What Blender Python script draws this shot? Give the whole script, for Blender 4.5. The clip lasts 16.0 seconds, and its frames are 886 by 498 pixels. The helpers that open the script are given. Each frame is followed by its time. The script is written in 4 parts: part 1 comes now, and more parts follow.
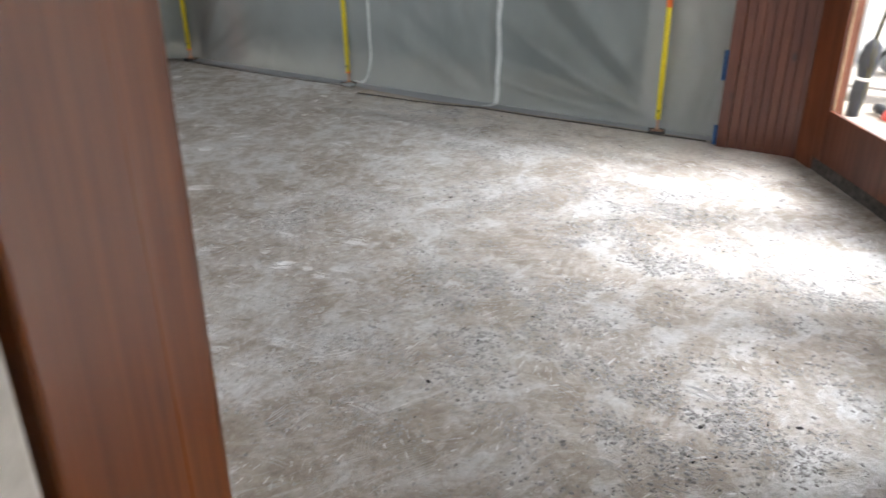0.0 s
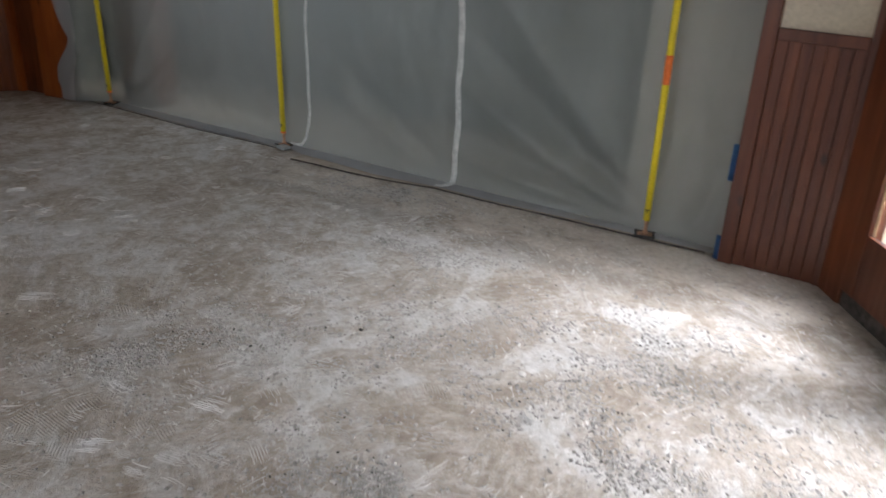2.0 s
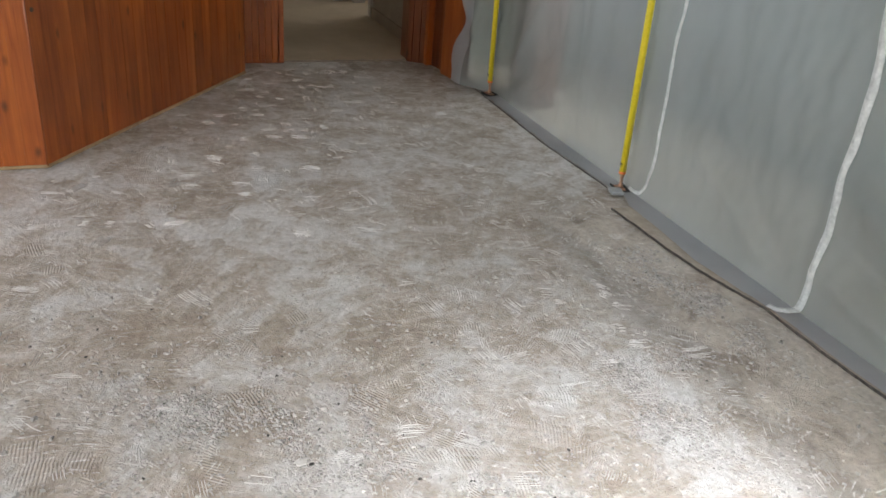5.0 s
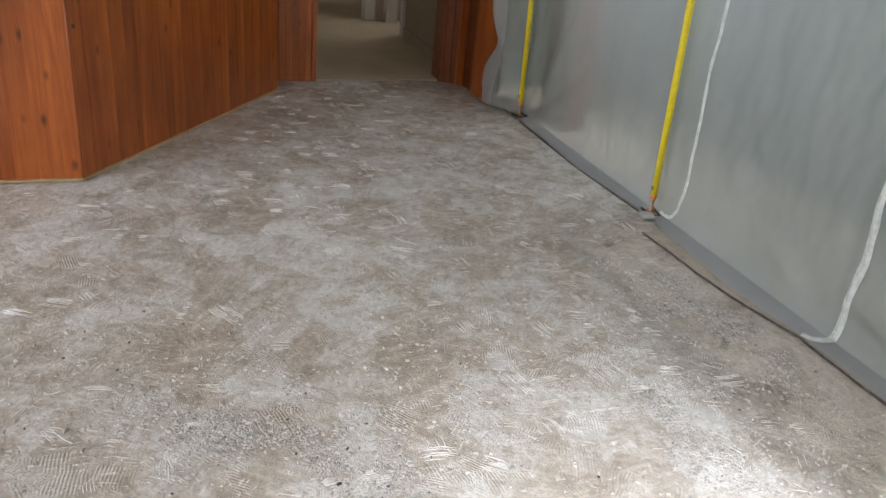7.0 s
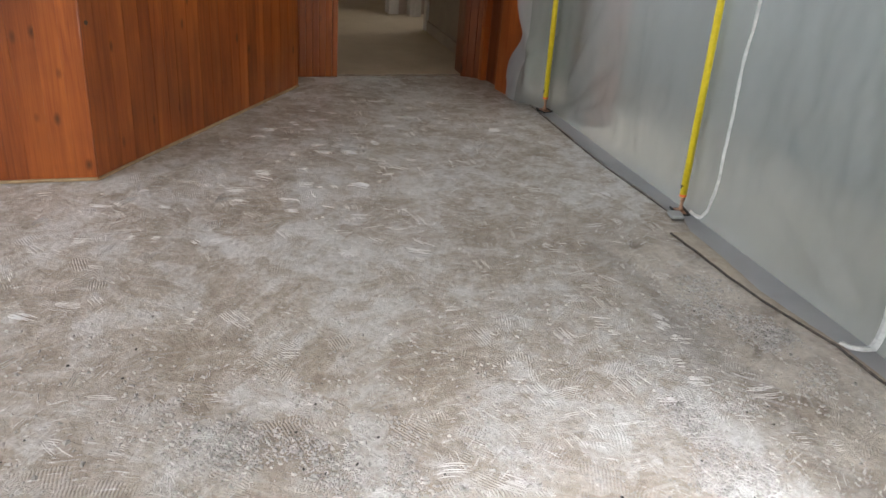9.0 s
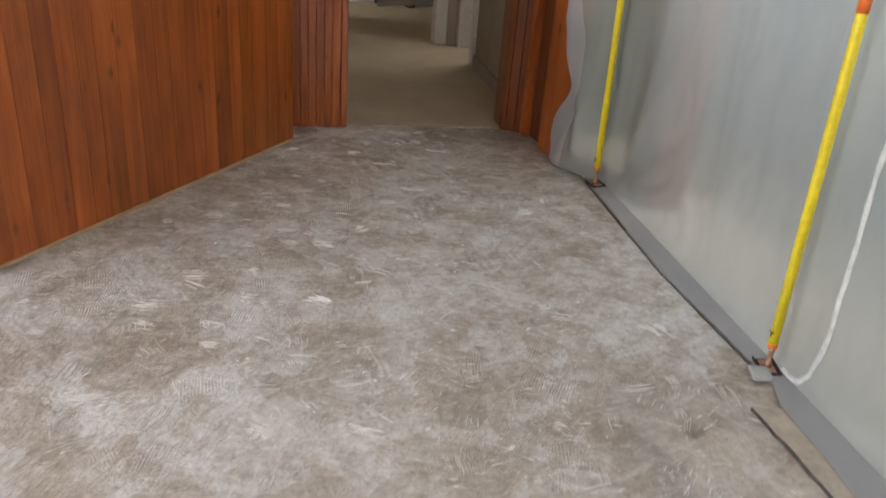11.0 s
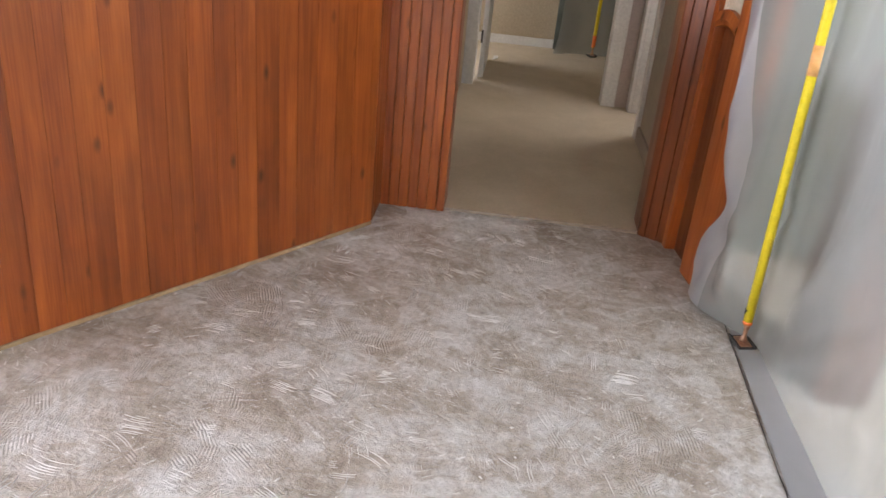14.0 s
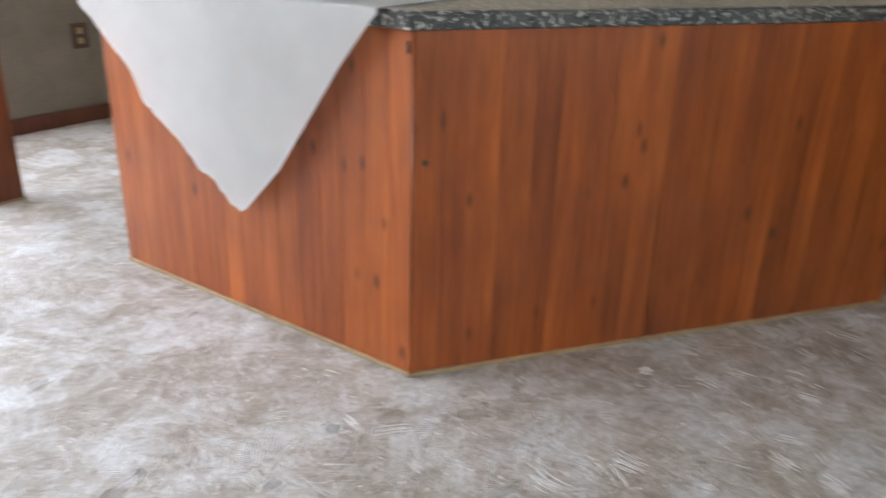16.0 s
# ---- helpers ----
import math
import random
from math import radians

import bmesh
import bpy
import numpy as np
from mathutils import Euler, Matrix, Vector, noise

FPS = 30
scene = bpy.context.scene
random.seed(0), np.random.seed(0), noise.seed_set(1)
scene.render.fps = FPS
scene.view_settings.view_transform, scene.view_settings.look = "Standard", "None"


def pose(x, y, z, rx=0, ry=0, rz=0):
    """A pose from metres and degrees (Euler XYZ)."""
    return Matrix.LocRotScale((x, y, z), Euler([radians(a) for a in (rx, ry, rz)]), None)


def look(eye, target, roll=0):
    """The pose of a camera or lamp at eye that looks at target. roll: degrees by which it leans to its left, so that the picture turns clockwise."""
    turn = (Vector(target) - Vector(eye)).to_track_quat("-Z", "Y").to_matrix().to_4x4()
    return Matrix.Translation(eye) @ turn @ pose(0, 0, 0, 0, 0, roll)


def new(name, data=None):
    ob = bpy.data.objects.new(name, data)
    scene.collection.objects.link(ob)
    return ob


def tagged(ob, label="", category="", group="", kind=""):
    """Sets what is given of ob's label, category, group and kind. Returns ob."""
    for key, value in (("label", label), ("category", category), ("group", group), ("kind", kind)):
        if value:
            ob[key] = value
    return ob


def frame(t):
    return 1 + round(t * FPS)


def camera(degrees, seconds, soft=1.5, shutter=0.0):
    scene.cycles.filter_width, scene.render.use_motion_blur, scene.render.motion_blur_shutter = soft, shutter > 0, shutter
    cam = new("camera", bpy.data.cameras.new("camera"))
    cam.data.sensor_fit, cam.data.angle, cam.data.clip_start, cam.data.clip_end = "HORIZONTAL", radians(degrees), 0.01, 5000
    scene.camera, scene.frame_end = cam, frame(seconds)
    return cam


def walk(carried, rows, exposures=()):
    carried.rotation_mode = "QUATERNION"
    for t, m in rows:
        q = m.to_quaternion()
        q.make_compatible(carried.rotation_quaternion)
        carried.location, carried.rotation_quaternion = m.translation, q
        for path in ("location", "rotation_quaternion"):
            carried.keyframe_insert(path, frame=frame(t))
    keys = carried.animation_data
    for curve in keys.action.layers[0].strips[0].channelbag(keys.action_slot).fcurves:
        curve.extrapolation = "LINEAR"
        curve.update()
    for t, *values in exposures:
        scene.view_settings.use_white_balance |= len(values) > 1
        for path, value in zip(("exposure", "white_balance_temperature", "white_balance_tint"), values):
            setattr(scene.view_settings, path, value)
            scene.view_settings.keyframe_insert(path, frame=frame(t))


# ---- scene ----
cam = camera(57.4, 16.0, 1.5, 0.4)
PATH = [
    (0, (0.068, 0.513, 1.428), (-0.856, 2.063, 0.565), -0.1),
    (0.1, (0.046, 0.539, 1.428), (-0.83, 2.115, 0.564), -0.1),
    (0.2, (0.025, 0.576, 1.425), (-0.806, 2.176, 0.559), 0.3),
    (0.3, (0.018, 0.618, 1.421), (-0.774, 2.236, 0.554), 0.7),
    (0.5, (0.012, 0.72, 1.41), (-0.75, 2.353, 0.542), 0.9),
    (1, (-0.033, 1.018, 1.42), (-0.8, 2.651, 0.556), 2.5),
    (1.5, (-0.104, 1.289, 1.41), (-0.911, 2.918, 0.578), 2.3),
    (2, (-0.197, 1.575, 1.427), (-1.137, 3.146, 0.622), 2.7),
    (2.5, (-0.199, 1.881, 1.426), (-1.341, 3.301, 0.602), 5.2),
    (3, (-0.235, 2.212, 1.419), (-1.486, 3.495, 0.531), 5.4),
    (3.5, (-0.325, 2.51, 1.418), (-1.617, 3.727, 0.497), 5.5),
    (4, (-0.336, 2.77, 1.392), (-1.802, 3.782, 0.483), 5.9),
    (4.5, (-0.364, 2.923, 1.405), (-1.96, 3.685, 0.471), 5.1),
    (5, (-0.406, 2.936, 1.411), (-2.058, 3.619, 0.515), 5.0),
    (5.2, (-0.412, 2.934, 1.411), (-2.077, 3.603, 0.528), 5.0),
    (7.5, (-0.427, 2.906, 1.413), (-2.119, 3.538, 0.555), 5.4),
    (8, (-0.436, 2.897, 1.419), (-2.125, 3.534, 0.559), 5.6),
    (8.2, (-0.436, 2.897, 1.417), (-2.126, 3.533, 0.558), 5.5),
    (10.3, (-1.085, 3.325, 1.366), (-2.809, 3.746, 0.443), 3.4),
    (10.5, (-1.226, 3.383, 1.372), (-2.95, 3.803, 0.449), 3.7),
    (11, (-1.519, 3.588, 1.374), (-3.281, 3.963, 0.505), 4.6),
    (11.5, (-1.738, 3.808, 1.393), (-3.528, 4.075, 0.541), 5.1),
    (12, (-2.047, 3.97, 1.372), (-3.839, 4.158, 0.505), 5.2),
    (12.5, (-2.241, 4.066, 1.384), (-4.049, 4.219, 0.542), 5.8),
    (13, (-2.408, 4.172, 1.39), (-4.222, 4.238, 0.551), 6.6),
    (13.5, (-2.454, 4.174, 1.398), (-4.265, 4.143, 0.551), 6.0),
    (14, (-2.471, 4.146, 1.404), (-4.276, 4.027, 0.552), 5.6),
    (14.5, (-2.486, 4.117, 1.384), (-4.29, 3.918, 0.544), 5.6),
    (15, (-2.497, 4.051, 1.354), (-4.246, 3.58, 0.504), 3.4),
    (15.5, (-2.466, 3.978, 1.333), (-4.101, 3.175, 0.507), 2.5),
    (15.6, (-2.451, 3.952, 1.33), (-4.067, 3.104, 0.512), 2.4),
    (15.9, (-2.433, 3.887, 1.312), (-3.972, 2.877, 0.531), 1.5),
    (16, (-2.418, 3.864, 1.311), (-3.924, 2.796, 0.542), 1.6),
]
EXPOSURES = [(0.0, 1.78, 6150, 10), (0.5, 1.13, 6050, 11), (1.0, 0.78, 6100, 12), (2.0, 1.18, 6250, 12), (3.5, 1.73, 6250, 11), (5.0, 2.21, 6350, 10), (8.2, 2.28, 6350, 11), (11.0, 2.65, 6550, 14), (13.5, 3.26, 6400, 18), (14.5, 3.39, 6200, 16), (15.2, 3.31, 6050, 13), (16.0, 2.78, 5980, 10)]
walk(cam, [(t, look(eye, target, roll)) for t, eye, target, roll in PATH], EXPOSURES)

# ---- light ----
world = bpy.data.worlds.new("daylight")
scene.world = world
world.use_nodes = True
wn, wl = world.node_tree.nodes, world.node_tree.links
sky = wn.new("ShaderNodeTexSky")
sky.sky_type, sky.sun_disc = "NISHITA", False
sky.sun_elevation, sky.sun_rotation = radians(47), radians(71)
wl.new(sky.outputs["Color"], wn["Background"].inputs["Color"])
wn["Background"].inputs["Strength"].default_value = 0.15
sky.dust_density, sky.air_density = 4.5, 1.6

sun = new("sun", bpy.data.lights.new("sun", "SUN"))
sun.data.energy, sun.data.angle, sun.data.color = 2.6, radians(28), (0.94, 0.97, 1.0)
sun.matrix_world = look((6, 4.96, 6.8), (0, 2.9, 0))


# ---- materials ----
def material(name, colour=(0.5, 0.5, 0.5), rough=0.6, metal=0.0, **more):
    m = bpy.data.materials.new(name)
    m.use_nodes = True
    b = m.node_tree.nodes["Principled BSDF"]
    b.inputs["Base Color"].default_value = (*colour, 1)
    b.inputs["Roughness"].default_value, b.inputs["Metallic"].default_value = rough, metal
    for key, value in more.items():
        b.inputs[key.replace("_", " ")].default_value = value
    return m


class Nodes:
    """Short ways to wire a material's nodes."""

    def __init__(self, m):
        self.n, self.l = m.node_tree.nodes, m.node_tree.links
        self.b = self.n["Principled BSDF"]
        self.where = self.n.new("ShaderNodeTexCoord").outputs["Object"]

    def scaled(self, scale, turn=0.0, shift=None):
        mp = self.n.new("ShaderNodeMapping")
        mp.inputs["Scale"].default_value = scale
        mp.inputs["Rotation"].default_value = (0, 0, turn)
        self.l.new(self.where, mp.inputs["Vector"])
        if shift is not None:
            self.l.new(shift, mp.inputs["Location"])
        return mp.outputs["Vector"]

    def noise(self, vec, scale, detail=5.0, rough=0.6, warp=0.0):
        t = self.n.new("ShaderNodeTexNoise")
        t.inputs["Scale"].default_value, t.inputs["Detail"].default_value = scale, detail
        t.inputs["Roughness"].default_value, t.inputs["Distortion"].default_value = rough, warp
        self.l.new(vec, t.inputs["Vector"])
        return t.outputs["Fac"]

    def ramp(self, fac, *stops):
        r = self.n.new("ShaderNodeValToRGB")
        while len(r.color_ramp.elements) < len(stops):
            r.color_ramp.elements.new(0.5)
        for e, (p, c) in zip(r.color_ramp.elements, stops):
            e.position, e.color = p, (*c, 1) if len(c) == 3 else c
        self.l.new(fac, r.inputs["Fac"])
        return r.outputs["Color"]

    def mix(self, fac, a, b, mode="MIX"):
        x = self.n.new("ShaderNodeMix")
        x.data_type, x.blend_type = "RGBA", mode
        for sock, v in ((x.inputs["Factor"], fac), (x.inputs[6], a), (x.inputs[7], b)):
            if isinstance(v, (int, float)):
                sock.default_value = v
            elif isinstance(v, tuple):
                sock.default_value = (*v, 1)
            else:
                self.l.new(v, sock)
        return x.outputs[2]

    def maths(self, op, a, b=0.0):
        x = self.n.new("ShaderNodeMath")
        x.operation = op
        for sock, v in zip(x.inputs, (a, b)):
            if isinstance(v, (int, float)):
                sock.default_value = v
            else:
                self.l.new(v, sock)
        return x.outputs[0]

    def random(self):
        return self.n.new("ShaderNodeObjectInfo").outputs["Random"]

    def colour(self, sock):
        self.l.new(sock, self.b.inputs["Base Color"])

    def rough(self, sock):
        self.l.new(sock, self.b.inputs["Roughness"])

    def bump(self, height, strength=0.3, distance=0.01):
        x = self.n.new("ShaderNodeBump")
        x.inputs["Strength"].default_value, x.inputs["Distance"].default_value = strength, distance
        self.l.new(height, x.inputs["Height"])
        self.l.new(x.outputs["Normal"], self.b.inputs["Normal"])


def floor_material():
    """Scraped slab: smeared patches of grey and whitish mortar over a brownish ground, each swiped its own way."""
    m = material("scraped_thinset", rough=0.75)
    k = Nodes(m)
    flat = k.scaled((1, 1, 1))
    xyz = k.n.new("ShaderNodeSeparateXYZ")
    k.l.new(k.where, xyz.inputs["Vector"])

    def between(value, low, high):
        r = k.n.new("ShaderNodeMapRange")
        r.inputs["From Min"].default_value, r.inputs["From Max"].default_value = low, high
        k.l.new(value, r.inputs["Value"])
        return r.outputs[0]

    def cells(scale, waver, size, seed):
        """Ragged cells: two random values for each, and the place turned by the first."""
        w = k.n.new("ShaderNodeTexNoise")
        w.inputs["Scale"].default_value, w.inputs["Detail"].default_value = waver, 5.0
        k.l.new(flat, w.inputs["Vector"])
        add = k.n.new("ShaderNodeVectorMath")
        add.operation = "MULTIPLY_ADD"
        k.l.new(w.outputs["Color"], add.inputs[0])
        add.inputs[1].default_value = (size, size, 0.0)
        k.l.new(k.scaled((1, 1, 1), seed), add.inputs[2])
        v = k.n.new("ShaderNodeTexVoronoi")
        v.inputs["Scale"].default_value = scale
        k.l.new(add.outputs[0], v.inputs["Vector"])
        sep = k.n.new("ShaderNodeSeparateColor")
        k.l.new(v.outputs["Color"], sep.inputs[0])
        turn = k.n.new("ShaderNodeVectorRotate")
        turn.rotation_type = "Z_AXIS"
        k.l.new(flat, turn.inputs["Vector"])
        k.l.new(k.maths("MULTIPLY_ADD", sep.outputs[0], 2.2), turn.inputs["Angle"])
        return sep.outputs[1], sep.outputs[2], turn.outputs["Vector"]

    def stretched(vec, sx, sy):
        mp = k.n.new("ShaderNodeMapping")
        mp.inputs["Scale"].default_value = (sx, sy, 1.0)
        k.l.new(vec, mp.inputs["Vector"])
        return mp.outputs["Vector"]

    big = k.noise(flat, 0.8, 4, 0.6, 0.6)
    mid = k.noise(flat, 3.4, 8, 0.68, 0.5)
    small = k.noise(flat, 10.0, 8, 0.70, 0.6)
    fine = k.noise(flat, 42.0, 6, 0.72, 0.2)
    grit = k.noise(flat, 190.0, 3, 0.7)
    a1, b1, turned1 = cells(3.6, 5.0, 0.30, 0.2)
    a2, b2, turned2 = cells(8.5, 11.0, 0.13, 1.1)
    swipe = k.noise(stretched(turned1, 5.0, 26.0), 1.0, 8, 0.70, 0.4)
    drag = k.noise(stretched(turned2, 14.0, 80.0), 1.0, 6, 0.68, 0.3)

    tone = k.maths("ADD", k.maths("MULTIPLY", mid, 0.42), k.maths("MULTIPLY", small, 0.37))
    tone = k.maths("ADD", tone, k.maths("MULTIPLY", swipe, 0.24))
    cell = k.maths("ADD", k.maths("MULTIPLY", a1, 0.085), k.maths("MULTIPLY", a2, 0.075))
    tone = k.maths("ADD", k.maths("ADD", tone, cell), k.maths("MULTIPLY", big, 0.10))
    # Tone lifted away from the glazed doors: missing light put into the colour.
    tone = k.maths("ADD", tone, k.maths("MULTIPLY", between(xyz.outputs["X"], -1.2, -3.2), 0.012))
    base = k.ramp(tone, (0.540, (0.335, 0.280, 0.226)), (0.610, (0.415, 0.362, 0.308)), (0.655, (0.480, 0.437, 0.392)), (0.695, (0.560, 0.533, 0.505)), (0.760, (0.670, 0.655, 0.640)))
    # Bare tan ground left along the film's hem, brown-edged and smeared with dark glue.
    rim = k.maths("ADD", xyz.outputs["Y"], k.maths("MULTIPLY", mid, 0.42))
    end = between(k.maths("ADD", xyz.outputs["X"], k.maths("MULTIPLY", small, 0.3)), -3.25, -2.95)
    tan = k.ramp(k.noise(flat, 4.6, 6, 0.62, 0.8), (0.34, (0.250, 0.202, 0.160)), (0.42, (0.43, 0.375, 0.318)), (0.56, (0.58, 0.525, 0.462)))
    brown = k.mix(0.75, base, (0.235, 0.195, 0.158))
    c = k.mix(k.maths("MULTIPLY", between(rim, 4.62, 4.74), k.maths("MULTIPLY", end, 0.75)), base, brown)
    c = k.mix(k.maths("MULTIPLY", between(rim, 4.78, 4.86), k.maths("MULTIPLY", end, 0.92)), c, tan)
    # Dragged streaks of whitish residue and painted-in ridge glints, crisp at their edges.
    film = k.ramp(swipe, (0.555, (0, 0, 0)), (0.615, (0.42,) * 3))
    c = k.mix(film, c, (0.60, 0.585, 0.565))
    gate = k.ramp(b2, (0.58, (0, 0, 0)), (0.64, (1, 1, 1)))
    c = k.mix(k.maths("MULTIPLY", k.ramp(drag, (0.59, (0, 0, 0)), (0.625, (0.95,) * 3)), gate), c, (0.80, 0.79, 0.78))
    lace = k.noise(flat, 19.0, 9, 0.74, 0.3)
    c = k.mix(k.ramp(lace, (0.60, (0, 0, 0)), (0.64, (0.55,) * 3)), c, (0.68, 0.665, 0.65))
    c = k.mix(k.ramp(lace, (0.35, (0.55,) * 3), (0.395, (0, 0, 0))), c, (0.19, 0.165, 0.14))
    # Fine notched combing in some of the patches, crests whitened as painted highlights.
    comb = k.n.new("ShaderNodeTexWave")
    comb.inputs["Scale"].default_value, comb.inputs["Distortion"].default_value = 34.0, 2.4
    comb.inputs["Detail"].default_value, comb.inputs["Detail Scale"].default_value = 2.0, 0.35
    k.l.new(turned2, comb.inputs["Vector"])
    combed = k.maths("MULTIPLY", k.ramp(b1, (0.74, (0, 0, 0)), (0.78, (1, 1, 1))), k.ramp(k.noise(flat, 7.5, 5, 0.65, 0.3), (0.50, (0, 0, 0)), (0.56, (1, 1, 1))))
    ridge = k.maths("MULTIPLY", comb.outputs["Fac"], combed)
    c = k.mix(k.maths("MULTIPLY", ridge, 0.22), c, (0.66, 0.655, 0.65))
    speck = k.ramp(fine, (0.30, (0.74, 0.725, 0.71)), (0.52, (1, 1, 1)), (0.70, (1.17, 1.165, 1.16)))
    c = k.mix(1.0, c, speck, "MULTIPLY")
    c = k.mix(k.ramp(grit, (0.66, (0, 0, 0)), (0.76, (0.5,) * 3)), c, (0.13, 0.12, 0.11))
    k.colour(c)
    k.rough(k.ramp(tone, (0.57, (0.60,) * 3), (0.70, (0.30,) * 3)))
    h = k.maths("ADD", k.maths("MULTIPLY", fine, 0.9), k.maths("ADD", k.maths("MULTIPLY", tone, 0.9), k.maths("MULTIPLY", lace, 1.2)))
    h = k.maths("ADD", h, k.maths("ADD", k.maths("MULTIPLY", grit, 0.3), k.maths("ADD", k.maths("MULTIPLY", drag, 0.7), k.maths("MULTIPLY", ridge, 0.35))))
    k.bump(h, 0.62, 0.010)
    return m


def wood_material(name, dark, mid, light, rough=0.32, grain=1.0, coat=0.25):
    m = material(name, rough=rough, Coat_Weight=coat, Coat_Roughness=0.25)
    k = Nodes(m)
    rnd = k.random()
    cmb = k.n.new("ShaderNodeCombineXYZ")
    for s, f in zip(cmb.inputs, (37.0, 53.0, 91.0)):
        k.l.new(k.maths("MULTIPLY", rnd, f), s)
    v = k.scaled((grain, grain, 0.045 * grain), 0, cmb.outputs[0])
    rings = k.noise(v, 19.0, 5, 0.60, 1.3)
    fibre = k.noise(k.scaled((1, 1, 0.02), 0, cmb.outputs[0]), 220.0, 3, 0.6)
    blot = k.noise(k.scaled((1, 1, 0.35), 0, cmb.outputs[0]), 4.0, 4, 0.6)
    c = k.ramp(rings, (0.33, dark), (0.5, mid), (0.67, light))
    c = k.mix(0.35, c, k.ramp(fibre, (0.35, dark), (0.65, light)))
    c = k.mix(1.0, c, k.ramp(blot, (0.30, (0.62, 0.55, 0.50)), (0.68, (1.18, 1.16, 1.10))), "MULTIPLY")
    # Knots: few, drawn out along the board.
    vor = k.n.new("ShaderNodeTexVoronoi")
    vor.inputs["Scale"].default_value = 1.0
    k.l.new(k.scaled((9, 9, 4.2), 0, cmb.outputs[0]), vor.inputs["Vector"])
    knot = k.ramp(k.maths("ADD", vor.outputs["Distance"], k.maths("MULTIPLY", rings, 0.12)), (0.10, (1, 1, 1)), (0.21, (0, 0, 0)))
    c = k.mix(k.maths("MULTIPLY", knot, 0.9), c, tuple(0.35 * d for d in dark))
    tone = k.ramp(rnd, (0.0, (0.84, 0.78, 0.73)), (0.5, (1.0, 0.97, 0.94)), (1.0, (1.12, 1.13, 1.10)))
    k.colour(k.mix(1.0, c, tone, "MULTIPLY"))
    k.rough(k.ramp(rings, (0.3, (rough + 0.1,) * 3), (0.7, (rough - 0.06,) * 3)))
    k.bump(k.maths("ADD", fibre, rings), 0.12, 0.002)
    return m


def mottled(name, a, b, rough=0.6, scale=8.0, bump=0.15, fine=60.0, stretch=(1, 1, 1), **more):
    m = material(name, rough=rough, **more)
    k = Nodes(m)
    v = k.scaled(stretch)
    n1, n2 = k.noise(v, scale, 5, 0.62, 0.3), k.noise(v, fine, 4, 0.65)
    k.colour(k.mix(1.0, k.ramp(n1, (0.3, a), (0.7, b)), k.ramp(n2, (0.25, (0.86,) * 3), (0.75, (1.12,) * 3)), "MULTIPLY"))
    k.rough(k.ramp(n1, (0.3, (min(1, rough + 0.08),) * 3), (0.7, (max(0.03, rough - 0.08),) * 3)))
    k.bump(n2, bump, 0.004)
    return m


def speckled_material(name):
    """Dark laminate with pale and black flecks."""
    m = material(name, rough=0.3)
    k = Nodes(m)
    v = k.scaled((1, 1, 1))
    pale, black = k.noise(v, 70.0, 3, 0.7), k.noise(v, 48.0, 2, 0.6, 0.4)
    c = k.ramp(k.noise(v, 20.0, 4, 0.6), (0.35, (0.035, 0.037, 0.038)), (0.65, (0.085, 0.087, 0.085)))
    c = k.mix(k.ramp(black, (0.36, (1, 1, 1)), (0.42, (0, 0, 0))), c, (0.008, 0.008, 0.008))
    k.colour(k.mix(k.ramp(pale, (0.56, (0, 0, 0)), (0.61, (1, 1, 1))), c, (0.55, 0.54, 0.51)))
    return m


def film_material(name, see, colour):
    """Milky polythene: mostly scatters, lets a little through."""
    m = material(name, colour, 0.46)
    k = Nodes(m)
    cloud = k.noise(k.scaled((1, 1, 0.6)), 2.2, 5, 0.6, 0.5)
    k.colour(k.ramp(cloud, (0.3, tuple(0.88 * c for c in colour)), (0.7, tuple(1.1 * c for c in colour))))
    k.b.inputs["Specular IOR Level"].default_value = 0.4
    clear = k.n.new("ShaderNodeBsdfTransparent")
    clear.inputs["Color"].default_value = (0.86, 0.90, 0.88, 1)
    thin = k.n.new("ShaderNodeBsdfTranslucent")
    thin.inputs["Color"].default_value = (*colour, 1)
    a, b = k.n.new("ShaderNodeMixShader"), k.n.new("ShaderNodeMixShader")
    a.inputs["Fac"].default_value, b.inputs["Fac"].default_value = 0.34, see
    k.l.new(k.b.outputs[0], a.inputs[1])
    k.l.new(thin.outputs[0], a.inputs[2])
    k.l.new(a.outputs[0], b.inputs[1])
    k.l.new(clear.outputs[0], b.inputs[2])
    k.l.new(b.outputs[0], k.n["Material Output"].inputs["Surface"])
    k.bump(k.noise(k.scaled((1, 1, 0.5)), 45.0, 4, 0.6), 0.12, 0.004)
    return m


FLOOR = floor_material()
PINE = wood_material("stained_pine", (0.225, 0.048, 0.008), (0.330, 0.084, 0.014), (0.425, 0.121, 0.022), 0.36, 1.0, 0.14)
MAHOGANY = wood_material("dark_red_wood", (0.072, 0.018, 0.007), (0.114, 0.030, 0.011), (0.158, 0.046, 0.017), 0.42, 1.2, 0.10)
# Darker copy of the stained pine, with shade put into its colour.
SHADED_PINE = wood_material("shaded_red_pine", (0.110, 0.026, 0.006), (0.170, 0.044, 0.010), (0.225, 0.064, 0.015), 0.36, 1.0, 0.2)
JAMB = wood_material("varnished_brown_wood", (0.115, 0.028, 0.004), (0.170, 0.046, 0.006), (0.225, 0.070, 0.011), 0.30, 1.3, 0.22)
TRIM_RAW = mottled("raw_wood_strip", (0.29, 0.19, 0.10), (0.42, 0.31, 0.18), 0.7, 20)
FILM = film_material("milky_polythene", 0.40, (0.460, 0.485, 0.472))
